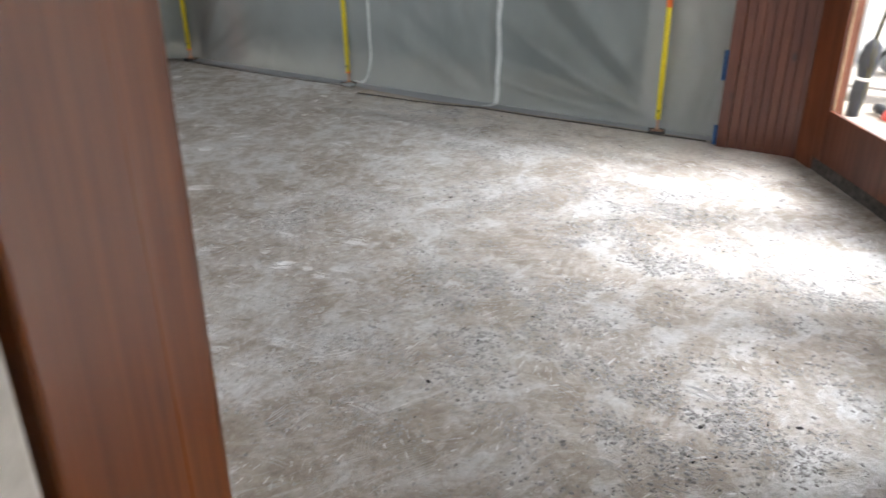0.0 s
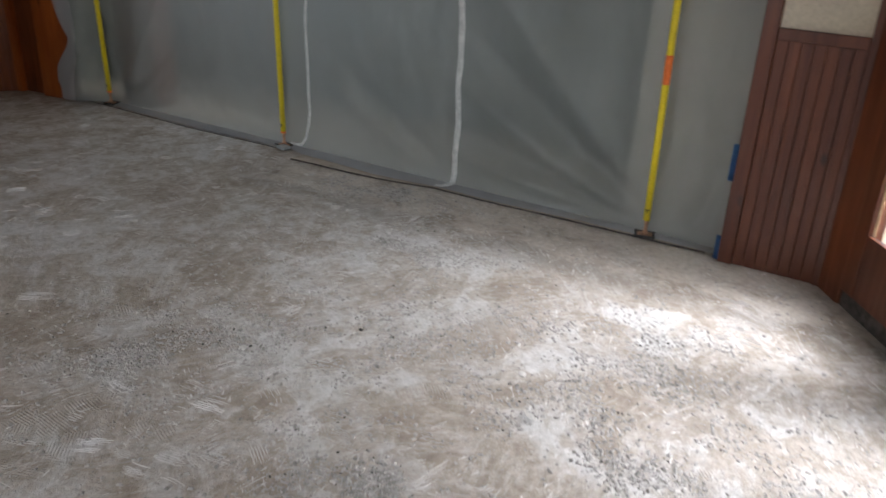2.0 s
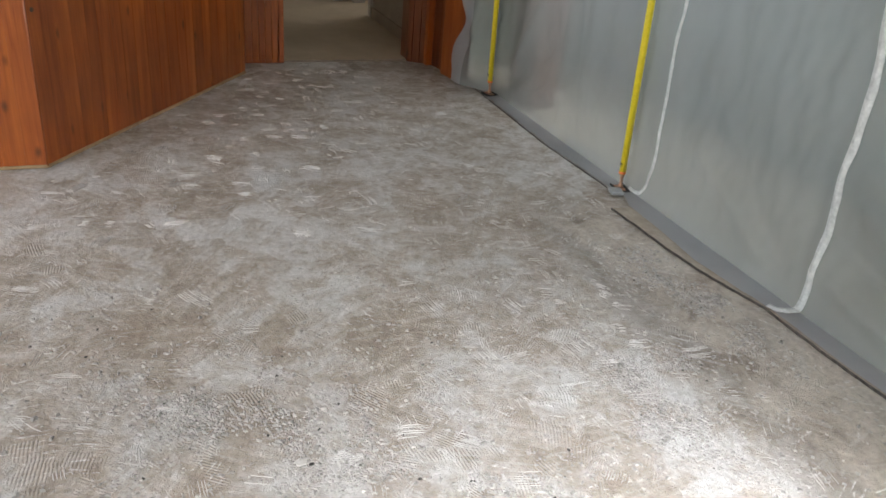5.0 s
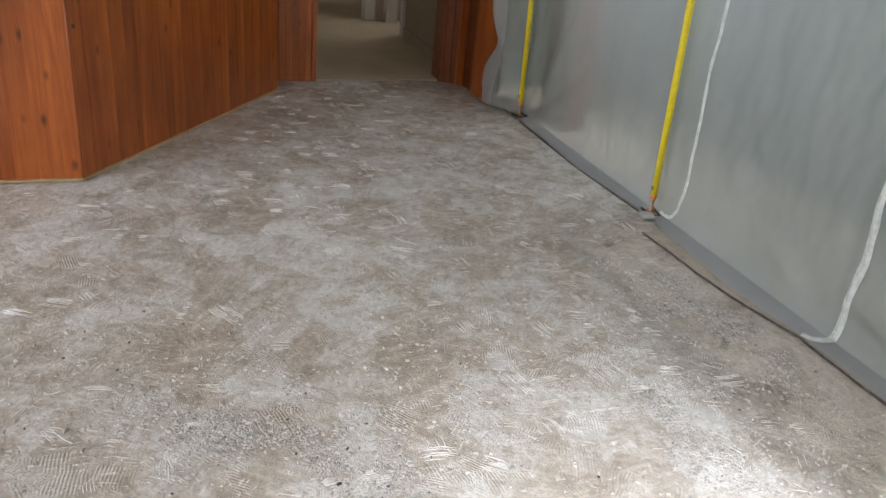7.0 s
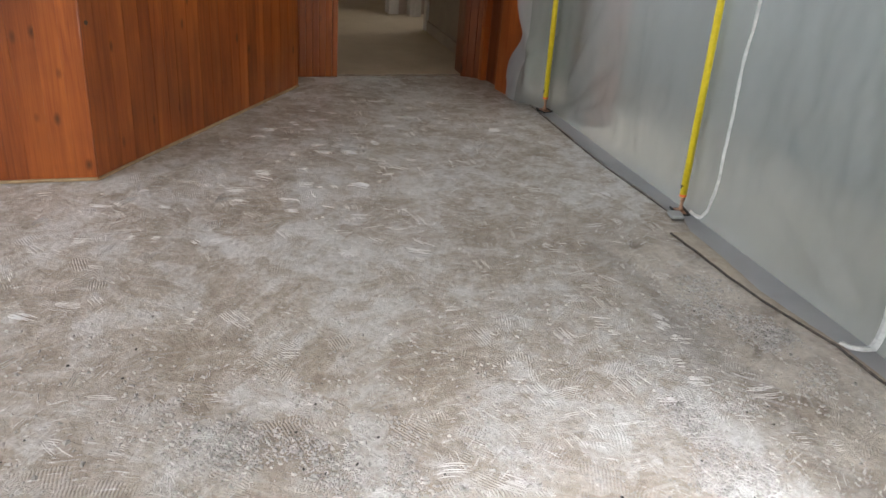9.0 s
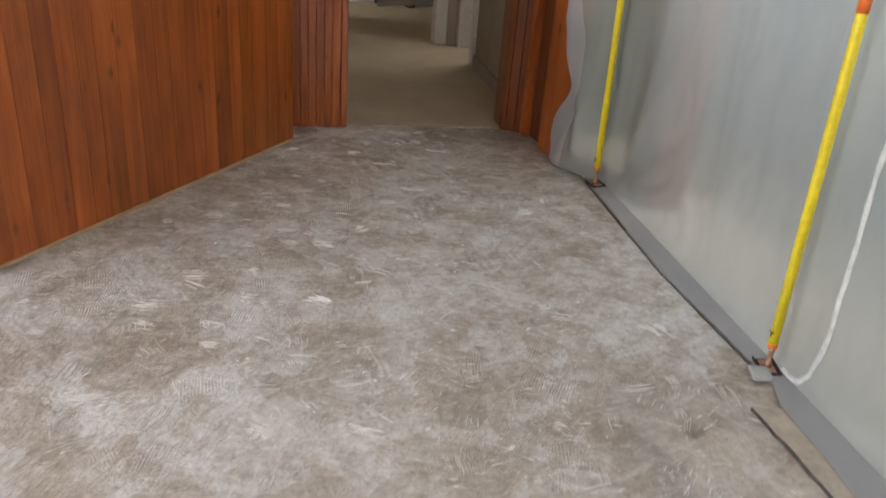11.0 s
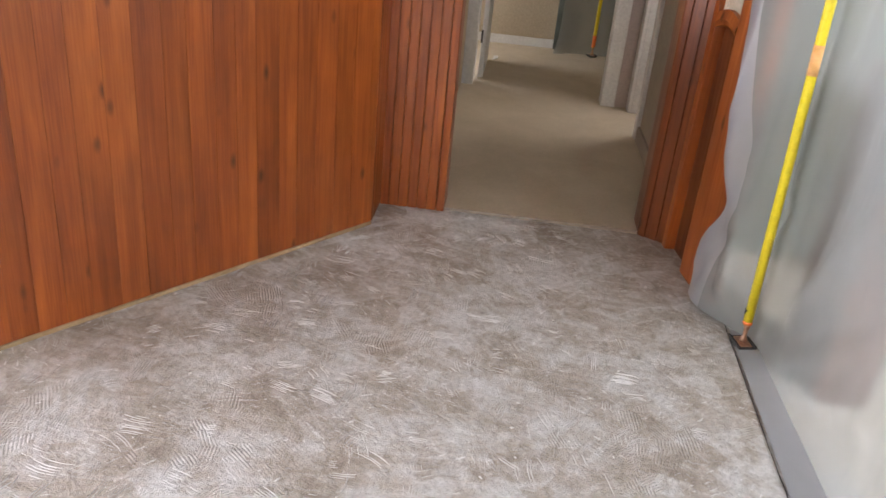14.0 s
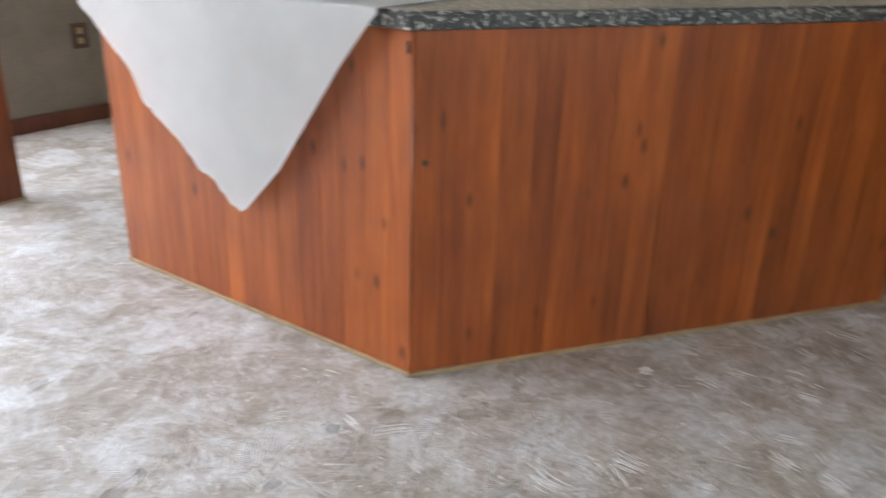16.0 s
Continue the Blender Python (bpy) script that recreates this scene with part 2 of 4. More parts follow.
FILM_HEM = film_material("doubled_polythene", 0.03, (0.43, 0.435, 0.45))
FILM_FOLDED = film_material("folded_polythene", 0.05, (0.58, 0.60, 0.60))
YELLOW = mottled("yellow_paint", (0.78, 0.62, 0.012), (0.86, 0.70, 0.03), 0.33, 14, 0.05)
FADED = mottled("faded_orange_tape", (0.80, 0.40, 0.12), (0.86, 0.50, 0.20), 0.5, 30, 0.05)
ORANGE = mottled("orange_tape", (0.85, 0.17, 0.03), (0.95, 0.25, 0.05), 0.5, 30, 0.05)
COPPER = mottled("coppery_steel", (0.42, 0.22, 0.14), (0.60, 0.36, 0.24), 0.38, 60, 0.1, Metallic=0.8)
RUBBER = mottled("black_rubber", (0.022, 0.02, 0.018), (0.05, 0.045, 0.04), 0.7, 40, 0.3)
INK = material("black_marking", (0.02, 0.02, 0.02), 0.6)
ZIP = mottled("white_zip_tape", (0.52, 0.54, 0.54), (0.78, 0.79, 0.78), 0.5, 40, 0.3)
BLUE = mottled("blue_masking_tape", (0.03, 0.12, 0.34), (0.06, 0.19, 0.46), 0.7, 30)
TAN = mottled("tan_underlay", (0.34, 0.29, 0.23), (0.46, 0.40, 0.33), 0.85, 12, 0.3)
EDGE_DARK = mottled("dark_brown_edge", (0.03, 0.026, 0.022), (0.12, 0.10, 0.085), 0.8, 30, 0.4)
CARPET = mottled("beige_hall_covering", (0.50, 0.42, 0.30), (0.60, 0.51, 0.38), 0.8, 3.0, 0.25, 140)
WHITE = mottled("white_gloss_paint", (0.70, 0.68, 0.65), (0.78, 0.77, 0.74), 0.4, 5, 0.05)
BEIGE = mottled("beige_wall_paint", (0.46, 0.37, 0.25), (0.52, 0.43, 0.30), 0.8, 3, 0.15)
PALE = mottled("pale_pinkish_paint", (0.70, 0.59, 0.53), (0.76, 0.65, 0.59), 0.8, 4, 0.05)
# Off-white with the pinkish shade between the white casings put into it.
SHADED_WHITE = mottled("shaded_pinkish_white", (0.50, 0.41, 0.37), (0.56, 0.47, 0.43), 0.8, 4, 0.05)
GREIGE = mottled("grey_beige_paint", (0.36, 0.31, 0.26), (0.42, 0.37, 0.31), 0.8, 4, 0.15)
CEILING = mottled("off_white_ceiling", (0.70, 0.68, 0.64), (0.76, 0.74, 0.70), 0.9, 4, 0.3, 90)
DRAB = mottled("drab_brown_grey_paint", (0.17, 0.148, 0.118), (0.225, 0.195, 0.16), 0.85, 4, 0.15)
# Dark green-grey that carries the dimness of unlit places in its colour.
DIM = mottled("dimness_green_grey", (0.10, 0.12, 0.11), (0.17, 0.19, 0.17), 0.85, 2.0)
STONE = speckled_material("speckled_laminate")
PAPER = mottled("white_sheet", (0.86, 0.865, 0.87), (0.88, 0.885, 0.89), 0.7, 2, 0.02, 1.2)
PANE = mottled("cream_obscured_pane", (0.50, 0.43, 0.32), (0.60, 0.53, 0.41), 0.25, 6, 0.1)
PATIO = mottled("sunlit_concrete", (0.38, 0.35, 0.31), (0.48, 0.44, 0.40), 0.85, 3, 0.2)
STUCCO = mottled("pale_stucco", (0.44, 0.42, 0.38), (0.58, 0.55, 0.51), 0.9, 10, 0.5)
CLAY = mottled("blue_grey_pottery", (0.075, 0.088, 0.105), (0.12, 0.135, 0.155), 0.6, 14, 0.2)
IRON = mottled("dark_iron", (0.035, 0.033, 0.032), (0.07, 0.065, 0.06), 0.5, 20, 0.2, Metallic=0.5)
RED = mottled("red_plastic", (0.52, 0.04, 0.035), (0.62, 0.07, 0.06), 0.4, 8, 0.05)
CLOTH = mottled("dark_grey_cloth", (0.014, 0.015, 0.017), (0.045, 0.045, 0.05), 0.9, 9, 0.5)
GREEN = material("green_bottle_glass", (0.05, 0.35, 0.12), 0.15, Transmission_Weight=0.5)
TEAL = mottled("teal_plastic", (0.02, 0.42, 0.42), (0.04, 0.52, 0.50), 0.4, 8)
SLOT = material("outlet_brown", (0.07, 0.045, 0.03), 0.5)
GLASS = material("clear_glass", (1, 1, 1), 0.02, Transmission_Weight=1.0, IOR=1.45)
CHIP = mottled("mortar_crumbs", (0.25, 0.233, 0.215), (0.60, 0.58, 0.56), 0.9, 30, 0.3)
CHIP_PALE = mottled("white_mortar_chip", (0.62, 0.60, 0.57), (0.76, 0.74, 0.71), 0.85, 30, 0.3)
CHIP_DARK = mottled("black_mastic_chip", (0.02, 0.018, 0.016), (0.05, 0.045, 0.04), 0.8, 30, 0.3)
# Mortar colour whitened so that the ridges' glints are painted in.
RIDGE = mottled("glinting_ridge_mortar", (0.46, 0.44, 0.42), (0.76, 0.75, 0.735), 0.34, 5, 0.2, 60)


# ---- helpers for building ----
def boxes(*spans, bevel=0.0):
    """One bmesh of boxes, each x0, x1, y0, y1, z0, z1."""
    bm = bmesh.new()
    for x0, x1, y0, y1, z0, z1 in spans:
        m = Matrix.Translation(((x0 + x1) / 2, (y0 + y1) / 2, (z0 + z1) / 2)) @ Matrix.Diagonal((x1 - x0, y1 - y0, z1 - z0, 1))
        bmesh.ops.create_cube(bm, size=1, matrix=m)
    if bevel:
        bmesh.ops.bevel(bm, geom=bm.edges[:], offset=bevel, segments=2, profile=0.6, affect="EDGES")
    return bm


def prism(outline, z0, z1, bevel=0.0):
    bm = bmesh.new()
    lo = [bm.verts.new((x, y, z0)) for x, y in outline]
    hi = [bm.verts.new((x, y, z1)) for x, y in outline]
    bm.faces.new(lo[::-1])
    bm.faces.new(hi)
    for n in range(len(outline)):
        k = (n + 1) % len(outline)
        bm.faces.new((lo[n], lo[k], hi[k], hi[n]))
    bmesh.ops.recalc_face_normals(bm, faces=bm.faces[:])
    if bevel:
        bmesh.ops.bevel(bm, geom=bm.edges[:], offset=bevel, segments=2, profile=0.6, affect="EDGES")
    return bm


def lathe(profile, steps=24, at=(0, 0, 0)):
    """A turned shape from (radius, height) pairs."""
    bm = bmesh.new()
    rings = [[bm.verts.new((at[0] + r * math.cos(math.tau * k / steps), at[1] + r * math.sin(math.tau * k / steps), at[2] + z)) for k in range(steps)] for r, z in profile]
    for a, b in zip(rings, rings[1:]):
        for k in range(steps):
            bm.faces.new((a[k], a[(k + 1) % steps], b[(k + 1) % steps], b[k]))
    bm.faces.new(rings[0][::-1])
    bm.faces.new(rings[-1])
    for f in bm.faces:
        f.smooth = len(f.verts) == 4
    return bm


def tube(points, radius, steps=10):
    """A round bar along a list of points."""
    bm = bmesh.new()
    pts, rings = [Vector(p) for p in points], []
    for n, p in enumerate(pts):
        way = (pts[min(n + 1, len(pts) - 1)] - pts[max(n - 1, 0)]).normalized()
        side = way.cross((0.31, 0.92, 0.23)).normalized()
        up = way.cross(side)
        rings.append([bm.verts.new(p + radius * (math.cos(math.tau * k / steps) * side + math.sin(math.tau * k / steps) * up)) for k in range(steps)])
    for a, b in zip(rings, rings[1:]):
        for k in range(steps):
            bm.faces.new((a[k], a[(k + 1) % steps], b[(k + 1) % steps], b[k])).smooth = True
    bm.faces.new(rings[0][::-1])
    bm.faces.new(rings[-1])
    bmesh.ops.recalc_face_normals(bm, faces=bm.faces[:])
    return bm


def sheet(us, vs, place, thick=0.0):
    """A smooth sheet over two ranges; place(u, v) gives the point."""
    bm = bmesh.new()
    grid = [[bm.verts.new(place(u, v)) for v in vs] for u in us]
    for a, b in zip(grid, grid[1:]):
        for k in range(len(vs) - 1):
            bm.faces.new((a[k], b[k], b[k + 1], a[k + 1])).smooth = True
    if thick:
        bmesh.ops.solidify(bm, geom=bm.faces[:], thickness=thick)
    return bm


def linked(name, bm, mat, matrix=None):
    me = bpy.data.meshes.new(name)
    bm.to_mesh(me)
    bm.free()
    me.materials.append(mat)
    ob = new(name, me)
    if matrix is not None:
        ob.matrix_world = matrix
    return ob


def part(name, bm, mat, parent, label=""):
    ob = linked(name, bm, mat)
    ob.parent = parent
    return tagged(ob, label)


def thing(name, matrix, label, category, group="", kind=""):
    ob = new(name)
    ob.empty_display_size = 0.1
    ob.matrix_world = matrix
    return tagged(ob, label, category, group, kind)


def structure(name, bm, mat, label, matrix=None, category="wall"):
    return tagged(linked(name, bm, mat, matrix), label, category, "", "structure")


def span(a, b, n):
    return [a + (b - a) * k / (n - 1) for k in range(n)]


def smooth(a, b, x):
    t = min(1.0, max(0.0, (x - a) / (b - a)))
    return t * t * (3 - 2 * t)


# ---- ground and floors ----
structure("ground", boxes((-30, 30, -30, 30, -0.40, -0.10)), PATIO, "bright dry concrete ground outside the house", category="ground")


def floor_slab():
    """Scraped slab with shallow waves."""
    x0, x1, y0, y1, step = -5.86, 0.95, -1.2, 5.2, 0.025
    nx, ny = int((x1 - x0) / step) + 1, int((y1 - y0) / step) + 1
    verts, faces = [], []
    for i in range(nx):
        for j in range(ny):
            x, y = x0 + i * step, y0 + j * step
            z = 0.0028 * noise.noise((x * 2.1, y * 2.1, 0.3)) + 0.0018 * noise.noise((x * 9, y * 13, 4.0))
            verts.append((x, y, z))
    for i in range(nx - 1):
        for j in range(ny - 1):
            a = i * ny + j
            faces.append((a, a + ny, a + ny + 1, a + 1))
    me = bpy.data.meshes.new("floor")
    me.from_pydata(verts, [], faces)
    me.polygons.foreach_set("use_smooth", [True] * len(faces))
    me.materials.append(FLOOR)
    return tagged(new("floor", me), "dusty grey concrete floor with scraped thinset residue", "floor", "", "structure")


floor_slab()
structure("slab_base", boxes((-5.9, 0.80, -1.3, 6.4, -0.39, -0.006)), TAN, "concrete slab under the room", category="floor")
structure("hall_floor", boxes((-10.05, -5.862, 2.4, 6.4, -0.30, 0.012)), CARPET, "flat beige hallway floor covering with a frayed edge", category="floor")

# ---- shell of the room ----
CEIL = 2.45
structure("ceiling", prism([(-10.2, -1.4), (0.85, -1.4), (0.85, 3.45), (-0.05, 4.75), (-0.40, 5.10), (-0.40, 6.6), (-10.2, 6.6)], CEIL, CEIL + 0.15), CEILING, "plain off-white ceiling", category="ceiling")

# Glazed door wall: local x runs along the wall, local y points outside.
DOORWALL = pose(-0.278, 4.770, 0, 0, 0, math.degrees(math.atan2(-0.818, 0.575)))
structure("wall_door_jamb_north", boxes((-0.30, -0.105, 0.006, 0.13, 0, CEIL), bevel=0.004), MAHOGANY, "dark red wooden door jamb", DOORWALL)
structure("wall_door_jamb_south", boxes((1.475, 1.66, 0.006, 0.13, 0, CEIL), bevel=0.004), MAHOGANY, "dark red wooden door jamb", DOORWALL)
structure("wall_door_header", boxes((-0.104, 1.474, 0.010, 0.13, 2.045, CEIL)), MAHOGANY, "dark red wooden door header", DOORWALL)
structure("door_threshold", boxes((-0.104, 1.474, 0.018, 0.13, -0.02, 0.066), bevel=0.004), EDGE_DARK, "dark door threshold", DOORWALL, "threshold")


def glazed_leaf(name, left, right, glass0, glass1, matrix, z0=0.075, z1=2.04, glass_z0=0.335, glass_z1=1.90):
    door = thing(name, matrix, "dark red wooden glazed patio door, closed", "door", "glazed patio doors", "structure")
    part("stile", boxes((left, glass0 - 0.012, 0, 0.045, z0, z1), bevel=0.003), MAHOGANY, door)
    part("stile", boxes((glass1 + 0.012, right, 0, 0.045, z0, z1), bevel=0.003), MAHOGANY, door)
    part("bottom_rail", boxes((glass0 - 0.011, glass1 + 0.011, 0.002, 0.043, z0, glass_z0 - 0.012), bevel=0.002), MAHOGANY, door)
    part("top_rail", boxes((glass0 - 0.011, glass1 + 0.011, 0.002, 0.043, glass_z1 + 0.012, z1), bevel=0.002), MAHOGANY, door)
    for a, b, c, d in ((glass0 - 0.012, glass0, glass_z0 - 0.012, glass_z1 + 0.012), (glass1, glass1 + 0.012, glass_z0 - 0.012, glass_z1 + 0.012),
                       (glass0, glass1, glass_z0 - 0.012, glass_z0), (glass0, glass1, glass_z1, glass_z1 + 0.012)):
        part("glazing_bead", boxes((a, b, -0.004, 0.012, c, d), bevel=0.002), MAHOGANY, door)
    for a, b, c, d in ((glass0 - 0.001, glass0 + 0.006, glass_z0, glass_z1), (glass1 - 0.006, glass1 + 0.001, glass_z0, glass_z1)):
        part("pane_spacer", boxes((a, b, 0.0125, 0.0175, c, d)), TRIM_RAW, door, "pale spacer strip")
    pane = part("pane", boxes((glass0 - 0.004, glass1 + 0.004, 0.018, 0.024, glass_z0 - 0.004, glass_z1 + 0.004)), GLASS, door, "clear glass pane")
    pane.visible_shadow = False
    return door


glazed_leaf("door_1", -0.100, 0.684, 0.0, 0.552, DOORWALL)
leaf = glazed_leaf("door_2", 0.690, 1.470, 0.842, 1.360, DOORWALL)
part("handle", tube([(0.765, -0.002, 0.98), (0.765, -0.05, 0.98), (0.80, -0.055, 0.98), (0.87, -0.05, 0.975)], 0.009), IRON, leaf, "dark lever handle")

# East wall beyond the door corner, with a long window: local x runs south.
EASTWALL = pose(0.672, 3.410, 0, 0, 0, -90)
structure("wall_east_low", boxes((0.0, 4.70, 0, 0.14, -0.02, 0.52)), GREIGE, "painted wall below the window", EASTWALL)
structure("wall_east_high", boxes((0.0, 4.70, 0, 0.14, 1.62, CEIL)), GREIGE, "painted wall above the window", EASTWALL)
structure("wall_east_corner", boxes((0.0, 0.22, 0, 0.14, 0.52, 1.62)), MAHOGANY, "dark wooden corner post", EASTWALL)
structure("wall_east_south", boxes((0.68, 1.75, 0, 0.14, 0.52, 1.62), (2.55, 4.70, 0, 0.14, 0.52, 1.62)), GREIGE, "painted wall south of the window", EASTWALL)
def east_window(name, x0, x1):
    window = thing(name, EASTWALL, "dark wooden window with a clear pane", "window", "east windows", "structure")
    for c, d in ((x0, x0 + 0.06), (x1 - 0.06, x1)):
        part("window_jamb", boxes((c, d, 0.03, 0.10, 0.58, 1.56), bevel=0.003), MAHOGANY, window)
    part("window_sill", boxes((x0 + 0.001, x1 - 0.001, -0.03, 0.11, 0.522, 0.578), bevel=0.004), MAHOGANY, window)
    part("window_head", boxes((x0 + 0.001, x1 - 0.001, 0.03, 0.10, 1.562, 1.618), bevel=0.003), MAHOGANY, window)
    pane = part("pane", boxes((x0 + 0.062, x1 - 0.062, 0.06, 0.066, 0.579, 1.561)), GLASS, window, "clear glass pane")
    pane.visible_shadow = False


east_window("window_1", 0.22, 0.68)
east_window("window_2", 1.75, 2.55)

# Partition by the first steps, with its varnished jamb and pale casing.
structure("wall_partition", boxes((-1.3, -0.247, 0.662, 0.758, 0, CEIL)), GREIGE, "plain grey-beige partition wall")
structure("door_jamb_near", boxes((-0.246, -0.226, 0.668, 0.765, 0, CEIL), bevel=0.003), JAMB, "glossy varnished brown wooden door jamb", category="door jamb")
structure("door_casing_near", boxes((-0.315, -0.228, 0.640, 0.661, 0, CEIL), bevel=0.003), WHITE, "pale painted door casing", category="trim")
# The wide opening is out of view, made up to let fill light in.
structure("wall_south", boxes((-6.0, -4.40, -1.35, -1.20, -0.02, CEIL), (-0.60, 0.85, -1.35, -1.20, -0.02, CEIL), (-4.40, -0.60, -1.35, -1.20, -0.02, 0.95), (-4.40, -0.60, -1.35, -1.20, 2.15, CEIL)), GREIGE, "plain painted wall with a wide unseen opening for fill light")
structure("wall_kitchen", boxes((-5.95, -4.55, -1.10, -1.0, 0, CEIL)), DRAB, "drab brown-grey wall beside the counter")
structure("baseboard_kitchen", boxes((-5.95, -4.55, -0.998, -0.982, 0, 0.095), bevel=0.003), MAHOGANY, "dark wooden baseboard", category="baseboard")
structure("wall_west_kitchen", boxes((-6.10, -5.96, -1.35, 3.659, -0.02, CEIL)), BEIGE, "beige kitchen wall")

# ---- wood-panelled ends of the long wall ----
def fluted_panel(name, label, matrix, width, left, right, rail_z, rail_h, wood, board=0.048, crown=False, pane_top=1.92, sunk=0.0, inner=None):
    """Framed beadboard with a rail and an obscured pane above; local x along, local -y into the room."""
    wall = thing(name, matrix, label, "wall panel", "", "structure")
    part("stile", boxes((0, left, -0.016, 0.03, 0, CEIL), bevel=0.004), wood, wall)
    part("stile", boxes((width - right, width, -0.016, 0.03, 0, CEIL), bevel=0.004), wood, wall)
    n = max(2, round((width - left - right) / board))
    step = (width - left - right) / n
    mould = boxes((0.0, step, sunk - 0.004, sunk + 0.012, 0, rail_z), bevel=0.004)
    me = bpy.data.meshes.new("board")
    mould.to_mesh(me)
    mould.free()
    me.materials.append(inner or wood)
    for k in range(n):
        ob = new("board", me)
        ob.parent, ob.location = wall, (left + k * step, 0, 0)
    part("backing", boxes((left, width - right, sunk + 0.013, sunk + 0.03, 0, rail_z)), wood, wall)
    if crown:
        rows = []
        for k in range(13):
            x = left + (width - left - right) * k / 12
            rows.append((x, rail_z + 0.022 * math.sin(math.pi * k / 12)))
        bm = bmesh.new()
        front = [[bm.verts.new((x, y, z + dz)) for x, z in rows] for y, dz in ((-0.014, -0.012), (-0.020, 0.008), (-0.014, rail_h), (0.03, rail_h), (0.03, -0.012))]
        for a, b in zip(front, front[1:] + front[:1]):
            for k in range(12):
                bm.faces.new((a[k], a[k + 1], b[k + 1], b[k]))
        bmesh.ops.recalc_face_normals(bm, faces=bm.faces[:])
        part("rail", bm, wood, wall, "arched rail")
    else:
        part("rail", boxes((left + 0.001, width - right - 0.001, -0.012, 0.03, rail_z, rail_z + rail_h), bevel=0.004), wood, wall)
    part("pane", boxes((left, width - right, 0.004, 0.016, rail_z + rail_h * 0.6, pane_top)), PANE, wall, "cream obscured pane")
    part("head", boxes((left + 0.001, width - right - 0.001, -0.010, 0.03, pane_top + 0.002, CEIL), bevel=0.003), wood, wall)
    return wall


fluted_panel("wall_panel_door", "dark red fluted wood panel beside the patio door", pose(-0.838, 5.000, 0), 0.425, 0.062, 0.035, 0.962, 0.045, MAHOGANY, 0.046)
# The recessed boards take the shaded pine, so the recess's shade is painted.
fluted_panel("wall_panel_hall", "orange-brown wood panel with arched rail beside the hall doorway", pose(-5.776, 4.893, 0, 0, 0, 8.6), 0.54, 0.045, 0.285, 0.955, 0.045, PINE, 0.21, True, 1.92, 0.030, SHADED_PINE)

structure("door_post_hall", prism([(-6.00, 4.781), (-5.856, 4.781), (-5.846, 4.786), (-5.828, 4.806), (-5.834, 4.812), (-5.802, 4.852), (-5.806, 4.858), (-5.780, 4.886), (-5.780, 5.06), (-6.00, 5.06)], 0, CEIL), SHADED_PINE, "moulded red-brown door casing with shade in its colour", category="door casing")

# Beaded pilaster on the other side of the hall doorway.
pil = thing("wall_pilaster", pose(-5.856, 3.612, 0, 0, 0, 90), "orange-brown beadboard pilaster beside the hall doorway", "wall panel", "", "structure")
me = bpy.data.meshes.new("bead_board")
bm = boxes((0.0, 0.0430, -0.018, 0.0, 0, 0.962), bevel=0.0055)
bm.to_mesh(me)
bm.free()
me.materials.append(PINE)
for k in range(6):
    ob = new("bead_board", me)
    ob.parent, ob.location = pil, (0.002 + k * 0.043, 0, 0)
part("edge_stile", boxes((0.262, 0.297, -0.020, 0.14, 0, CEIL), bevel=0.005), PINE, pil)
part("backing", boxes((0.0, 0.261, 0.001, 0.14, 0, CEIL)), PINE, pil)
part("rail", boxes((0.001, 0.261, -0.030, 0.0, 0.964, 1.012), bevel=0.006), PINE, pil)
part("upper_board", boxes((0.001, 0.261, -0.014, 0.0, 1.014, CEIL), bevel=0.003), PINE, pil)
structure("door_header_hall", boxes((-6.00, -5.87, 3.911, 4.780, 2.04, CEIL)), PINE, "orange-brown wooden door header", category="door casing")

# ---- hall and the room past it ----
structure("wall_hall_south", boxes((-8.20, -6.002, 3.66, 3.78, 0.012, CEIL)), BEIGE, "beige hallway wall")
structure("wall_hall_north", boxes((-7.30, -6.002, 4.94, 5.06, 0.012, CEIL)), GREIGE, "grey-beige hallway wall")
structure("baseboard_hall_north", boxes((-7.29, -6.005, 4.922, 4.938, 0.012, 0.10), bevel=0.003), GREIGE, "painted hallway baseboard", category="baseboard")
structure("trim_hall_north", boxes((-7.375, -7.301, 4.915, 5.06, 0.012, 2.1), bevel=0.004), WHITE, "white painted door casing edge", category="trim")
# The recess opening is made up for a fill lamp.
structure("wall_hall_recess", boxes((-8.05, -7.30, 5.40, 5.50, 0.012, 1.05), (-8.05, -7.30, 5.40, 5.50, 2.05, CEIL), (-8.05, -8.02, 5.40, 5.50, 1.05, 2.05), (-7.38, -7.30, 5.40, 5.50, 1.05, 2.05)), BEIGE, "shaded recess wall off the hallway")
structure("wall_hall_end_north", boxes((-8.17, -8.05, 4.86, 6.40, 0.012, CEIL)), SHADED_WHITE, "off-white wall end with pinkish shade in its colour")
structure("door_casing_recess", boxes((-8.048, -7.925, 4.938, 4.962, 0.012, 2.1), (-7.95, -7.925, 4.962, 5.045, 0.012, 2.1), bevel=0.004), WHITE, "white painted door casing", category="door casing")
structure("door_frame_end", boxes((-8.19, -8.03, 4.762, 4.858, 0.012, CEIL), bevel=0.005), WHITE, "white painted door frame", category="door frame")
structure("wall_hall_end_south", boxes((-8.34, -8.24, 2.40, 3.72, 0.012, CEIL)), WHITE, "off-white wall end")
structure("door_frame_end_south", boxes((-8.36, -8.225, 3.722, 3.862, 0.012, CEIL), bevel=0.005), WHITE, "white painted door frame", category="door frame")
leaf = thing("door_3", pose(-8.40, 3.884, 0.03), "white painted door leaf standing open", "door", "", "structure")
